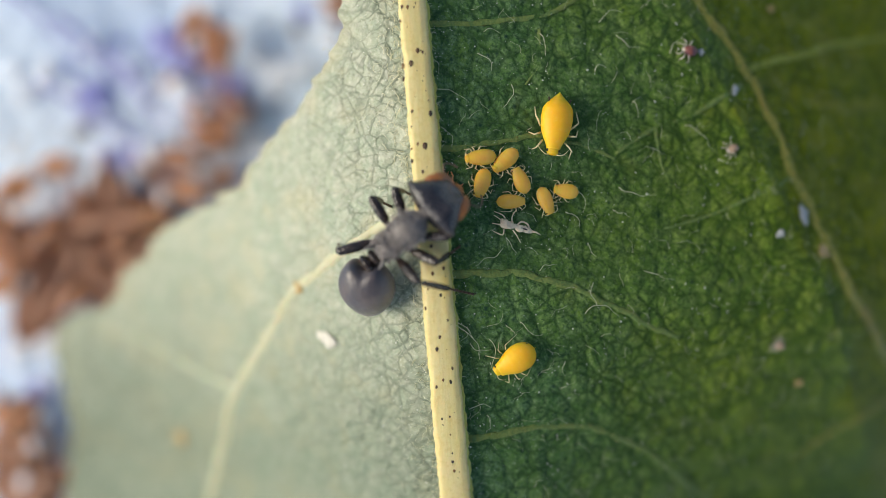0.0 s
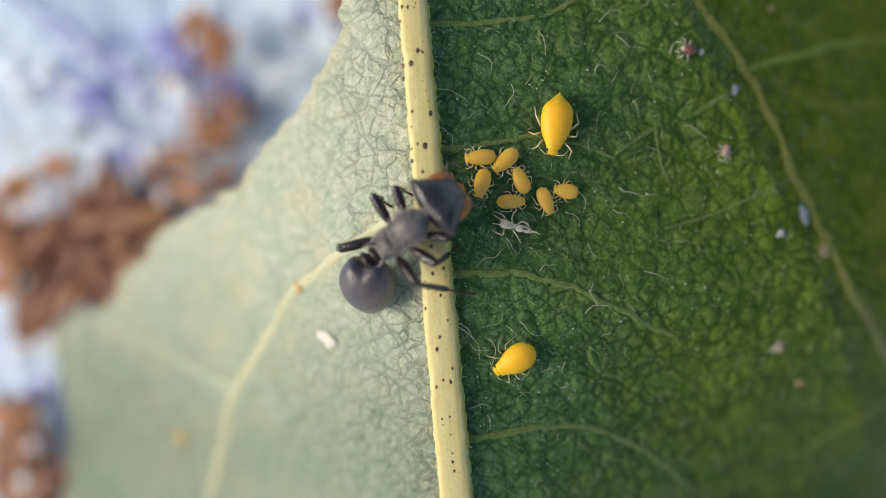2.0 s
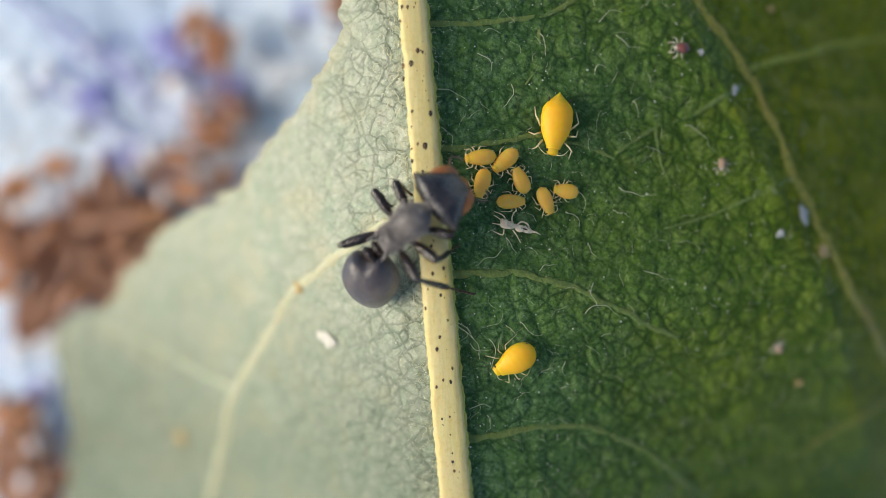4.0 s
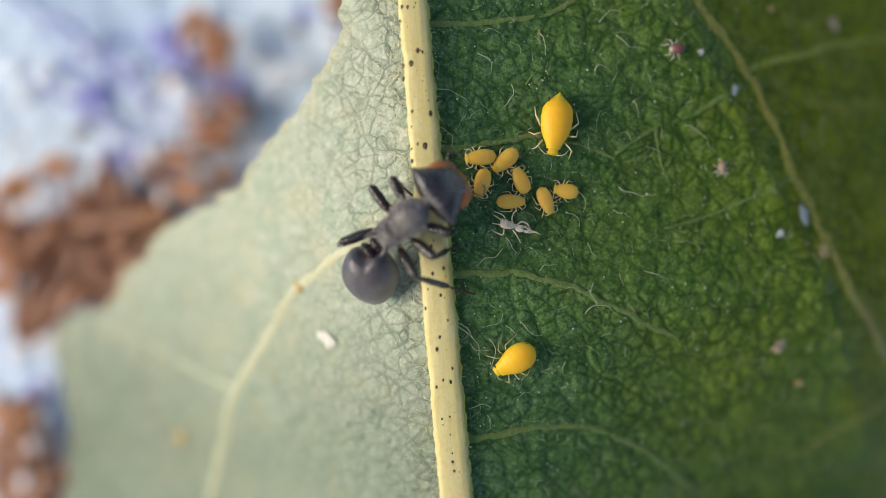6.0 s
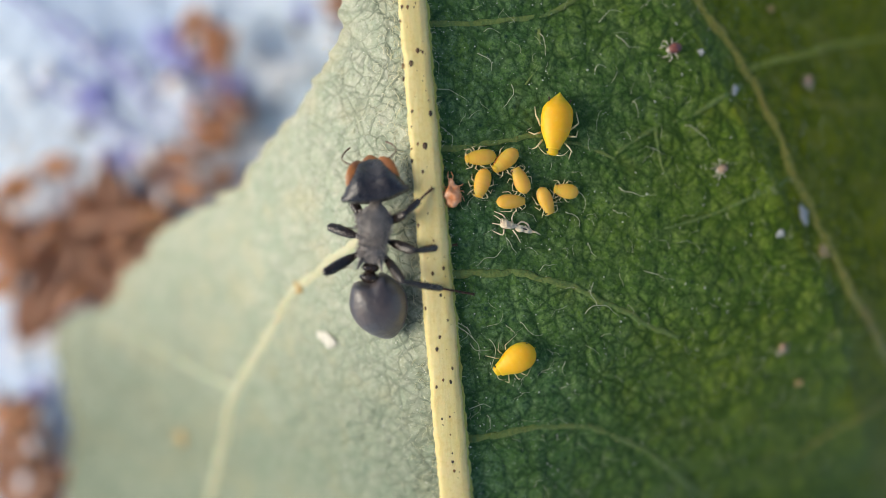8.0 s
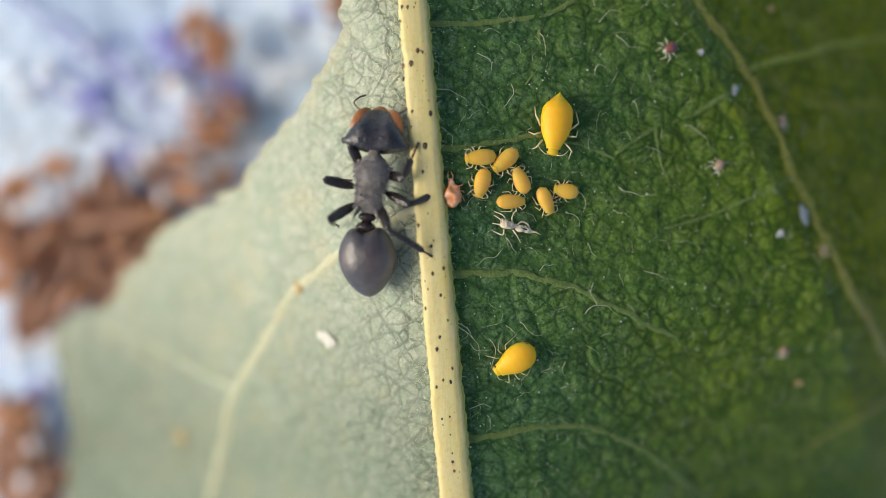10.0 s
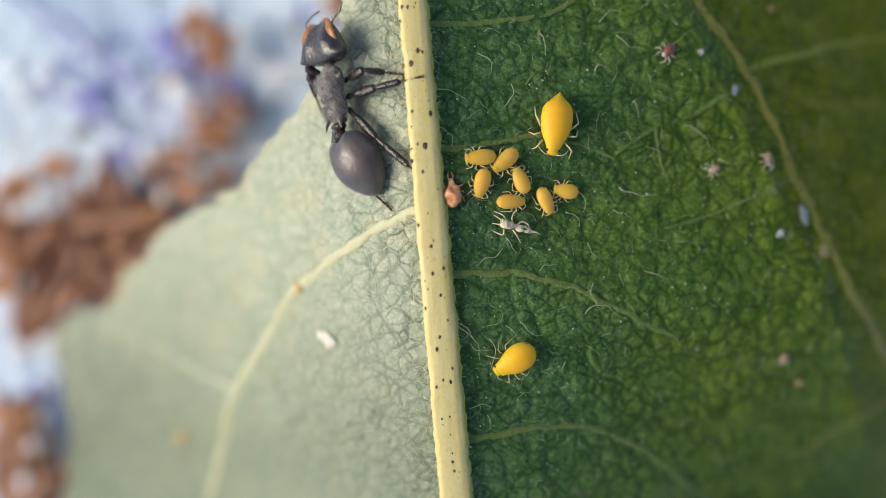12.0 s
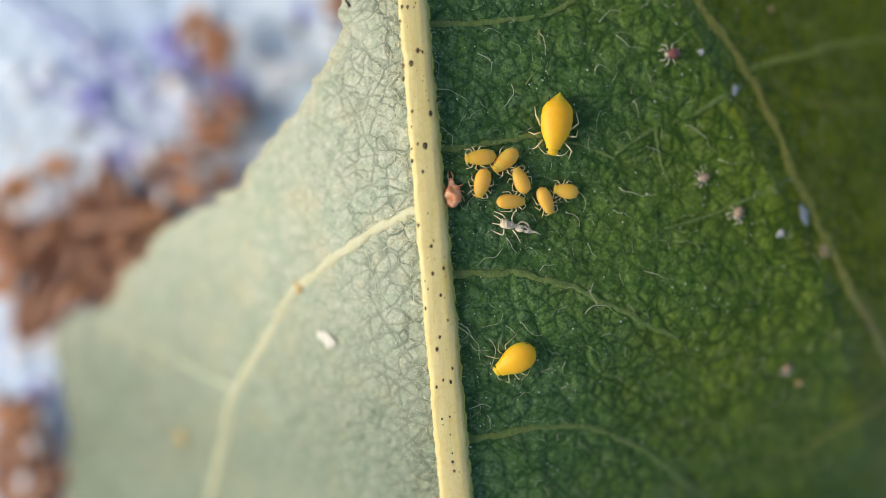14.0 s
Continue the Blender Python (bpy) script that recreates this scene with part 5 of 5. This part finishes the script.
stone(-18.06, -8.57, 0.32, 'sandy')
stone(-17.82, -9.07, 0.33, 'sandy')
stone(-16.55, -8.56, 0.32, 'sandy')
stone(-16.11, -8.25, 0.34, 'sandy')
stone(-16.80, -7.46, 0.31, 'sandy')
stone(-16.45, -9.33, 0.22, 'sandy')
stone(-9.99, 5.01, 0.23, 'sandy')
stone(-11.14, 4.53, 0.25, 'sandy')
stone(-10.76, 2.83, 0.32, 'sandy')
stone(-9.22, 3.57, 0.29, 'sandy')
stone(-10.01, 2.98, 0.32, 'sandy')
dry_leaf(-13.77, 1.68, 0.88, 299, 'orange')
dry_leaf(-15.90, 0.45, 0.84, 74, 'orange')
dry_leaf(-12.35, 0.11, 0.97, 170, 'orange')
dry_leaf(-12.84, -0.76, 0.95, 230, 'orange')
dry_leaf(-13.87, -0.41, 0.86, 55, 'orange')
dry_leaf(-13.21, 0.64, 0.93, 274, 'orange')
dry_leaf(-9.39, 6.27, 0.49, 147, 'rusty')
dry_leaf(-9.39, 5.23, 0.59, 352, 'rusty')
dry_leaf(-10.67, 6.39, 0.53, 200, 'rusty')
dry_leaf(-10.22, 6.04, 0.47, 311, 'rusty')
stone(-8.19, 4.96, 0.45, 'pale')
stone(-9.16, 5.29, 0.40, 'pale')
stone(-8.79, 4.69, 0.39, 'pale')
stone(-8.67, 5.40, 0.40, 'pale')
stone(-9.05, 4.57, 0.45, 'pale')
stone(-11.00, 8.47, 0.32, 'pale')
stone(-10.68, 8.77, 0.33, 'pale')
stone(-10.34, 8.95, 0.38, 'pale')
stone(-10.59, 9.62, 0.32, 'pale')
stone(-10.28, 8.98, 0.29, 'pale')
stone(-9.98, 8.67, 0.29, 'pale')
stone(-12.00, 4.09, 0.27, 'pale')
stone(-10.73, 6.42, 0.24, 'pale')
stone(-10.20, 4.01, 0.23, 'pale')
stone(-12.58, 6.44, 0.29, 'pale')
stone(-10.01, 4.27, 0.30, 'pale')
stone(-10.99, 3.63, 0.22, 'pale')
stone(-10.84, 7.33, 0.22, 'pale')
stone(-12.84, 2.52, 0.20, 'pale')
stone(-15.52, 3.51, 0.20, 'pale')
stone(-14.04, 3.63, 0.25, 'pale')
stone(-16.23, 3.51, 0.24, 'pale')
stone(-16.32, 3.44, 0.29, 'pale')
stone(-13.52, 4.38, 0.29, 'pale')
stone(-15.55, 0.23, 0.30, 'violet')
stone(-14.33, 0.41, 0.29, 'violet')
stone(-11.79, 1.11, 0.23, 'violet')
stone(-13.20, 1.31, 0.22, 'violet')
stone(-13.42, 7.51, 0.27, 'violet')
stone(-11.37, 9.06, 0.22, 'violet')
stone(-13.78, 8.74, 0.24, 'violet')
stone(-10.54, 6.14, 0.21, 'violet')
stone(-15.69, 7.77, 0.25, 'violet')
stone(-10.92, 6.32, 0.29, 'violet')
stone(-11.20, 9.20, 0.24, 'violet')
stone(-14.79, 8.72, 0.37, 'pale')
stone(-15.63, 6.85, 0.35, 'pale')
stone(-14.32, 6.26, 0.33, 'pale')
stone(-15.14, 8.21, 0.24, 'pale')
stone(-11.82, 8.49, 0.28, 'pale')
stone(-16.69, 7.74, 0.31, 'pale')
stone(-12.88, 7.82, 0.24, 'pale')
stone(-11.24, 8.30, 0.24, 'pale')
dry_leaf(-11.56, 2.63, 0.92, 240, 'rusty')
dry_leaf(-12.65, 3.36, 0.72, 79, 'rusty')
dry_leaf(-12.09, 3.44, 0.98, 323, 'rusty')
dry_leaf(-10.59, 2.73, 0.89, 265, 'rusty')
stone(-17.04, -4.18, 0.41, 'pale')
stone(-17.26, -8.42, 0.32, 'pale')
stone(-18.50, -6.53, 0.38, 'pale')
stone(-16.65, -4.35, 0.37, 'pale')
stone(-16.56, -5.65, 0.40, 'pale')
stone(-18.14, -4.47, 0.43, 'pale')


# Violet-coloured strips on the ground stand in for blurred grass shadows.
SHADE_VIOLET = plain("violet_shade", (0.30, 0.29, 0.58), (0.44, 0.44, 0.76), 0.8, 0.5, 0.1)


def twig(x, y, length, turn, thick):
    path = glide([(-0.5 * length, 0, 0.1), (-0.15 * length, 0.04 * length, 0.3), (0.2 * length, -0.03 * length, 0.3), (0.5 * length, 0.02 * length, 0.15)], 12)
    ob = part("twig", tube(path, np.linspace(thick, thick * 0.5, 12), 7), SHADE_VIOLET)
    ob.matrix_basis = pose(x * MM, y * MM, (GROUND + 0.5) * MM, 0, 0, turn)
    return tagged(ob, "thin violet-grey strip standing in for a grass shadow", "twig", "litter on the ground")


for row in [(-16.8, 9.6, 5.0, -38, 0.13), (-14.6, 8.2, 4.6, -42, 0.15), (-12.7, 6.6, 4.4, -48, 0.18), (-13.6, 5.0, 3.2, -20, 0.16),
            (-10.6, 6.3, 3.0, -75, 0.18), (-15.4, 6.0, 3.6, -30, 0.12)]:
    twig(*row)

# Dark curled leaves, bright ones on top of them, and pale crumbs scattered over both.
for x, y, length, tone, lift in [
        (-14.3, 1.0, 3.0, 'brown', 0.5),
        (-15.2, -0.7, 3.2, 'brown', 0.5),
        (-12.8, -0.7, 2.8, 'brown', 0.5),
        (-16.7, -2.5, 3.0, 'brown', 0.5),
        (-13.7, 2.3, 2.4, 'brown', 0.5),
        (-10.9, 3.7, 1.8, 'brown', 0.5),
        (-11.6, 0.3, 2.2, 'brown', 0.5),
        (-13.7, -1.9, 2.4, 'brown', 0.5),
        (-17.4, 2.5, 1.7, 'orange', 0.9),
        (-17.5, -0.2, 2.0, 'rusty', 0.9),
        (-15.7, 3.4, 1.5, 'orange', 0.9),
        (-9.3, 4.9, 1.8, 'rusty', 0.9),
        (-12.0, 1.3, 1.6, 'orange', 0.9),
        (-18.4, 0.9, 1.8, 'rusty', 0.9),
        (-16.2, 0.5, 1.3, 'orange', 0.9),
        (-13.2, 0.3, 1.3, 'rusty', 0.9),
        (-10.4, 2.4, 1.4, 'orange', 0.9),
        (-9.2, 8.3, 2.0, 'rusty', 0.9),
        (-10.2, 9.2, 1.5, 'orange', 0.9),
        (-14.9, -1.9, 1.4, 'rusty', 0.9),
        (-17.4, -7.2, 1.5, 'orange', 0.9),
        (-17.9, -1.4, 1.7, 'rusty', 0.9)]:
    dry_leaf(x, y, length, (x * 71 + y * 37) % 360, tone, lift)
for x, y, r in [(-10.8, 6.6, 0.55), (-12.2, 4.0, 0.5), (-14.5, 2.7, 0.35), (-12.7, 3.1, 0.35), (-16.5, 1.7, 0.4), (-15.2, 0.4, 0.3), (-18.0, 1.9, 0.4), (-11.6, 2.2, 0.3), (-13.7, -0.3, 0.28), (-17.4, -9.6, 0.35), (-17.0, -8.1, 0.3), (-15.9, -1.4, 0.3)]:
    stone(x, y, r, "pale", 1.1)


# ---------------------------------------------------------------- what moves
# Ant: seconds; thorax place; heading, pitch, roll; head yaw and pitch; gaster yaw and pitch.
ANT = [
    (0, -1.134, 0.346, 0.755, 40.1, 10, -4, 0.2, -25, 43.3, 35),
    (1.5, -1.133, 0.385, 0.758, 39.0, 10, -4, -0.0, -25, 46.0, 35),
    (3, -1.059, 0.429, 0.805, 37.7, 10, -4, -1.3, -25, 49.6, 35),
    (5.3, -0.999, 0.735, 0.856, 40.6, 10, -4, -2.4, -25, 42.7, 35),
    (5.5, -0.999, 0.737, 0.856, 40.6, 10, -4, -2.6, -25, 42.6, 35),
    (6.0, -1.081, 0.677, 0.802, 39.9, 10, -4, -1.9, -25, 48.9, 35),
    (6.5, -1.165, 0.543, 0.745, 38.2, 10, -4, 1.0, -25, 58.5, 35),
    (7.0, -1.124, 0.557, 0.77, 39.4, 10, -4, 0.6, -25, 52.8, 35),
    (7.5, -1.093, 0.591, 0.791, 44.9, 10, -4, 0.0, -25, 40.6, 35),
    (7.6, -1.182, 0.534, 0.734, 47.6, 10, -4, 2.4, -25, 39.5, 35),
    (7.7, -1.212, 0.553, 0.715, 53.6, 6, -3, 4.6, -16, 30.2, 30),
    (7.8, -1.507, 0.439, 0.476, 69.6, 0, -2, 6.1, 0, 27.5, 20),
    (7.9, -1.703, 0.447, 0.348, 78.6, 0, 0, 11.5, -2, 27.9, 20),
    (8.0, -1.866, 0.39, 0.237, 84.7, 0, 0, 15.3, -5, 25.5, 20),
    (8.1, -1.899, 0.394, 0.215, 86.2, 0, 0, 15.8, -6, 23.6, 20),
    (8.2, -1.902, 0.398, 0.213, 86.0, 0, 0, 14.2, -6, 24.5, 20),
    (9.2, -2.018, 1.085, 0.041, 84.0, 0, -2, 11.0, -4, 12.0, 8),
    (10.3, -1.904, 1.99, 0.136, 82.9, 0, -4, -3.3, -10, 7.0, 8),
    (10.5, -1.741, 2.195, 0.256, 80.1, 0, -4, -5.5, -10, 9.4, 8),
    (11.0, -1.494, 2.324, 0.431, 75.3, 0, -4, 0.3, -10, 10.3, 8),
    (11.3, -1.618, 2.359, 0.349, 76.0, 0, -6, 2.0, -10, 16.0, 8),
    (11.4, -1.856, 2.314, 0.184, 87.0, 0, -8, 5.0, -10, 5.2, 8),
    (11.5, -2.003, 2.614, -0.218, 93.9, 0, -14, 2.8, -4, 5.6, 8),
    (11.7, -2.261, 3.086, -0.359, 106.0, 0, -26, 3.8, -4, 10.7, 8),
    (11.8, -2.64, 3.719, -0.574, 98.8, 0, -36, 5.0, -4, 21.8, 8),
    (12.0, -3.019, 4.289, -0.819, 100.5, 0, -45, -2.5, -4, 18.9, 8),
    (12.2, -3.133, 4.79, -0.883, 102.3, 0, -46, -6.7, -4, 8.5, 8),
    (12.5, -3.255, 5.839, -0.955, 99.2, 0, -46, -4.2, -4, 7.0, 8),
    (12.8, -3.594, 6.915, -1.251, 100.0, 0, -46, -0.0, -4, 4.0, 8),
    (13.1, -3.849, 7.659, -1.476, 97.3, 0, -46, 2.7, -4, 9.7, 8),
    (13.3, -3.754, 7.876, -1.39, 103.0, 0, -46, -3.0, -4, 9.0, 8),
    (13.5, -3.897, 8.482, -1.512, 93.6, 0, -44, 6.4, -4, 5.1, 8),
    (13.7, -4.166, 9.315, -1.744, 92.5, 0, -44, 7.5, -4, 1.1, 8),
    (14, -4.45, 10.3, -2.1, 100.0, 0, -44, 0.0, -4, 4.0, 8)]
# Feet: seconds and place on the blade; a foot stays put between two equal rows.
FEET = {
    'right hind': [(0, 0.837, -1.239), (8.2, 0.837, -1.239), (8.6, 0.246, -0.539), (11.55, 0.199, -0.535), (11.7, -0.061, 1.504), (12.3, -0.091, 1.502), (12.45, -0.409, 4.261), (13.25, -0.409, 4.261), (13.45, -1.363, 5.623), (13.75, -1.427, 5.722), (13.9, -2.442, 6.517), (14, -2.647, 6.84)],
    'right middle': [(0, 0.44, 0.06), (8.2, 0.36, 0.12), (9.0, 0.2, 0.938), (9.3, 0.2, 1.678), (11.55, 0.2, 1.678), (11.75, -1.052, 4.557), (11.85, -1.052, 4.557), (12.0, -0.561, 4.636), (12.55, -0.561, 4.651), (12.75, -1.462, 7.326), (14, -1.464, 7.802)],
    'right front': [(0, 0.246, 0.477), (7.6, 0.246, 0.477), (7.85, -0.303, 1.62), (8.2, -0.303, 1.62), (9.0, -0.59, 2.437), (9.8, -0.666, 2.832), (10.35, -0.682, 2.832), (10.5, -0.243, 2.988), (11.45, -0.213, 3.021), (11.55, -0.987, 3.224), (11.65, -1.101, 4.755), (12.0, -1.101, 4.755), (12.15, -1.395, 5.595), (12.35, -1.427, 5.629), (12.5, -2.111, 7.104), (14, -2.121, 8.563)],
    'left hind': [(0, -3.02, 0.12), (7.6, -3.02, 0.12), (7.8, -2.80, -0.50), (8.2, -2.80, -0.50), (8.9, -3.06, 0.10), (10.3, -2.96, 0.80), (10.5, -2.92, 1.34), (11.5, -2.90, 1.38), (11.65, -1.472, 0.877), (12.0, -1.423, 1.079), (12.25, -1.634, 1.43), (12.4, -1.927, 2.354), (12.65, -1.927, 2.354), (12.8, -2.029, 4.655), (12.95, -2.53, 4.822), (13.55, -2.478, 5.004), (13.75, -3.674, 7.233), (14, -3.675, 8.877)],
    'left middle': [(0, -1.439, 1.173), (7.6, -1.439, 1.173), (7.85, -2.553, 0.658), (8.2, -2.64, 0.467), (9.2, -2.637, 1.463), (10.3, -2.549, 2.1), (11.4, -2.464, 2.256), (11.6, -2.975, 2.926), (12.0, -3.498, 3.939), (12.5, -3.859, 5.789), (13, -4.427, 7.395), (14, -4.809, 9.16)],
    'left front': [(0, -0.864, 1.482), (7.6, -0.864, 1.482), (7.85, -2.129, 1.605), (8.2, -2.297, 1.452), (9.2, -2.125, 2.712), (10.3, -2.289, 3.195), (11.4, -2.289, 3.195), (11.6, -2.965, 4.206), (12.0, -3.493, 5.402), (12.5, -3.674, 7.069), (13, -4.043, 8.301), (14, -4.812, 10.183)]}
# Knees: seconds and place that the knee leans to, across, along and above the ant.
KNEES = {
    'left hind': [(0, -0.83, -1.75, 0.0), (5.5, -0.7, -1.72, 0.0), (7.6, -0.7, -1.72, 0.0), (8, -1.07, -1.02, 1.3), (8.2, -1.07, -1.02, 1.3), (11, -1.06, -1.33, 1.3), (14, -1.06, -1.33, 1.3)],
    'left middle': [(0, -1.31, 0.04, 0.25), (5.5, -1.07, -0.03, 0.25), (7.6, -1.07, -0.03, 0.25), (8, -0.9, -0.16, 1.5), (8.2, -0.9, -0.16, 1.5), (11, -1.12, -0.36, 1.5), (14, -1.12, -0.36, 1.5)],
    'left front': [(0, -1.06, 0.63, 0.25), (5.5, -0.96, 0.44, 0.25), (7.6, -0.96, 0.44, 0.25), (8, -0.61, 0.25, 0.7), (8.2, -0.61, 0.25, 0.7), (11, -0.67, 0.78, 0.7), (14, -0.67, 0.78, 0.25)],
    'right hind': [(0, 1.67, -0.15, 0.25), (5.5, 1.8, -0.46, 0.25), (7.6, 1.8, -0.46, 0.25), (8, 1.83, -1.38, 0.25), (8.2, 1.83, -1.38, 0.25), (11, 1.42, -1.77, 0.25), (14, 1.42, -1.77, 0.25)],
    'right middle': [(0, 1.3, 0.31, 0.25), (5.5, 1.57, 0.17, 0.25), (7.6, 1.57, 0.17, 0.25), (8, 1.74, -0.32, 0.25), (8.2, 1.74, -0.32, 0.25), (11, 1.51, -0.4, 0.25), (14, 1.51, -0.4, 0.25)],
    'right front': [(0, 0.81, 0.91, 0.25), (5.5, 0.9, 0.74, 0.25), (7.6, 0.9, 0.74, 0.25), (8, 0.78, 0.65, 0.25), (8.2, 0.78, 0.65, 0.25), (11, 1.01, 0.55, 0.25), (14, 1.01, 0.55, 0.25)]}


def ease(rows, t):
    """Values at t between rows, with a soft start and stop."""
    if t <= rows[0][0]:
        return np.array(rows[0][1:], float)
    for a, b in zip(rows, rows[1:]):
        if t <= b[0]:
            f = (t - a[0]) / (b[0] - a[0])
            return np.array(a[1:], float) * (1 - f) + np.array(b[1:], float) * f
    return np.array(rows[-1][1:], float)


def ant_pose(t):
    x, y, z, yaw, pitch, roll = ease(ANT, t)[:6]
    return (Matrix.Translation((x, y, z)) @ Matrix.Rotation(radians(yaw - 90), 4, "Z") @ Matrix.Rotation(radians(pitch), 4, "X")
            @ Matrix.Rotation(radians(roll), 4, "Y"))


def aim(at, way, up):
    y = way.normalized()
    z = (up - y * up.dot(y)).normalized()
    m = Matrix((y.cross(z), y, z)).transposed().to_4x4()
    m.translation = at
    return m


def foot_at(flank, leg, t):
    rows = FEET[flank + " " + leg]
    x, y = ease(rows, t)
    lift = 0.0
    for a, b in zip(rows, rows[1:]):
        if a[0] < t < b[0] and math.hypot(a[1] - b[1], a[2] - b[2]) > 0.25:
            lift = 0.35 * math.sin(math.pi * (t - a[0]) / (b[0] - a[0]))
    s = abs(x - float(mid_x(y)))
    z = rib_z(x, y)[0] if s < MID_W else float(surf(x, y))
    return Vector((x, y, z + 0.03 + lift))


def shrunk(m):
    m = m.copy()
    m.translation = m.translation * MM
    return m


def motions():
    times = [round(0.1 * i, 1) for i in range(141)]
    walk(ant, [(t, shrunk(ant_pose(t))) for t in times])
    head_rows, gaster_rows = [], []
    for t in times:
        hy, hp, gy, gp = ease(ANT, t)[6:]
        head_rows.append((t, shrunk(Matrix.Translation(NECK) @ Matrix.Rotation(radians(hy), 4, "Z") @ Matrix.Rotation(radians(hp), 4, "X"))))
        gaster_rows.append((t, shrunk(Matrix.Translation(WAIST) @ Matrix.Rotation(radians(gy), 4, "Z") @ Matrix.Rotation(radians(gp), 4, "X"))))
    walk(ant_head, head_rows)
    walk(ant_gaster, gaster_rows)
    for (flank, leg), (femur, tibia) in ant_legs.items():
        s = 1 if flank == "right" else -1
        cx, cy, cz = COXA[leg]
        root = Vector((s * cx, cy, cz))
        ahead = {"front": 0.35, "middle": 0.0, "hind": -0.25}[leg]
        fr, tr = [], []
        for t in times:
            goal = ant_pose(t).inverted() @ foot_at(flank, leg, t)
            a, b = FEMUR[leg], SHANK[leg]
            d = goal - root
            r = min(max(d.length, abs(a - b) + 0.05), (a + b) * 0.995)
            d.normalize()
            tuck = float(ease([(0, 0), (7.6, 0), (7.9, 1), (14, 1)], t)[0])
            pole = Vector((1.0 if leg == "front" else 0.45, ahead, 0.6 if leg == "front" else 1.2)) if s > 0 else Vector((-1.0 + 0.45 * tuck, -0.75 + 0.1 * tuck if leg == "hind" else ahead + 0.6 * tuck, 0.38))
            kx, ky, kz = ease(KNEES[flank + " " + leg], t)
            bent = float(ease([(0, 1), (11.3, 1), (11.6, 0), (14, 0)], t)[0])
            pole = pole.normalized().lerp((Vector((kx, ky, kz)) - root).normalized(), bent)
            pole = (pole - d * pole.dot(d)).normalized()
            ca = (a * a + r * r - b * b) / (2 * a * r)
            knee = root + d * (a * ca) + pole * (a * math.sqrt(max(0, 1 - ca * ca)))
            fr.append((t, shrunk(aim(root, knee - root, Vector((-s * 0.3, 0.1, 1))))))
            tr.append((t, shrunk(aim(knee, root + d * r - knee, Vector((s * 0.6, ahead, 0.9))))))
        walk(femur, fr)
        walk(tibia, tr)
    for thing, rows in crawler_rows:
        walk(thing, [(t, stand(x, y, h)) for t, x, y, h in rows])


motions()
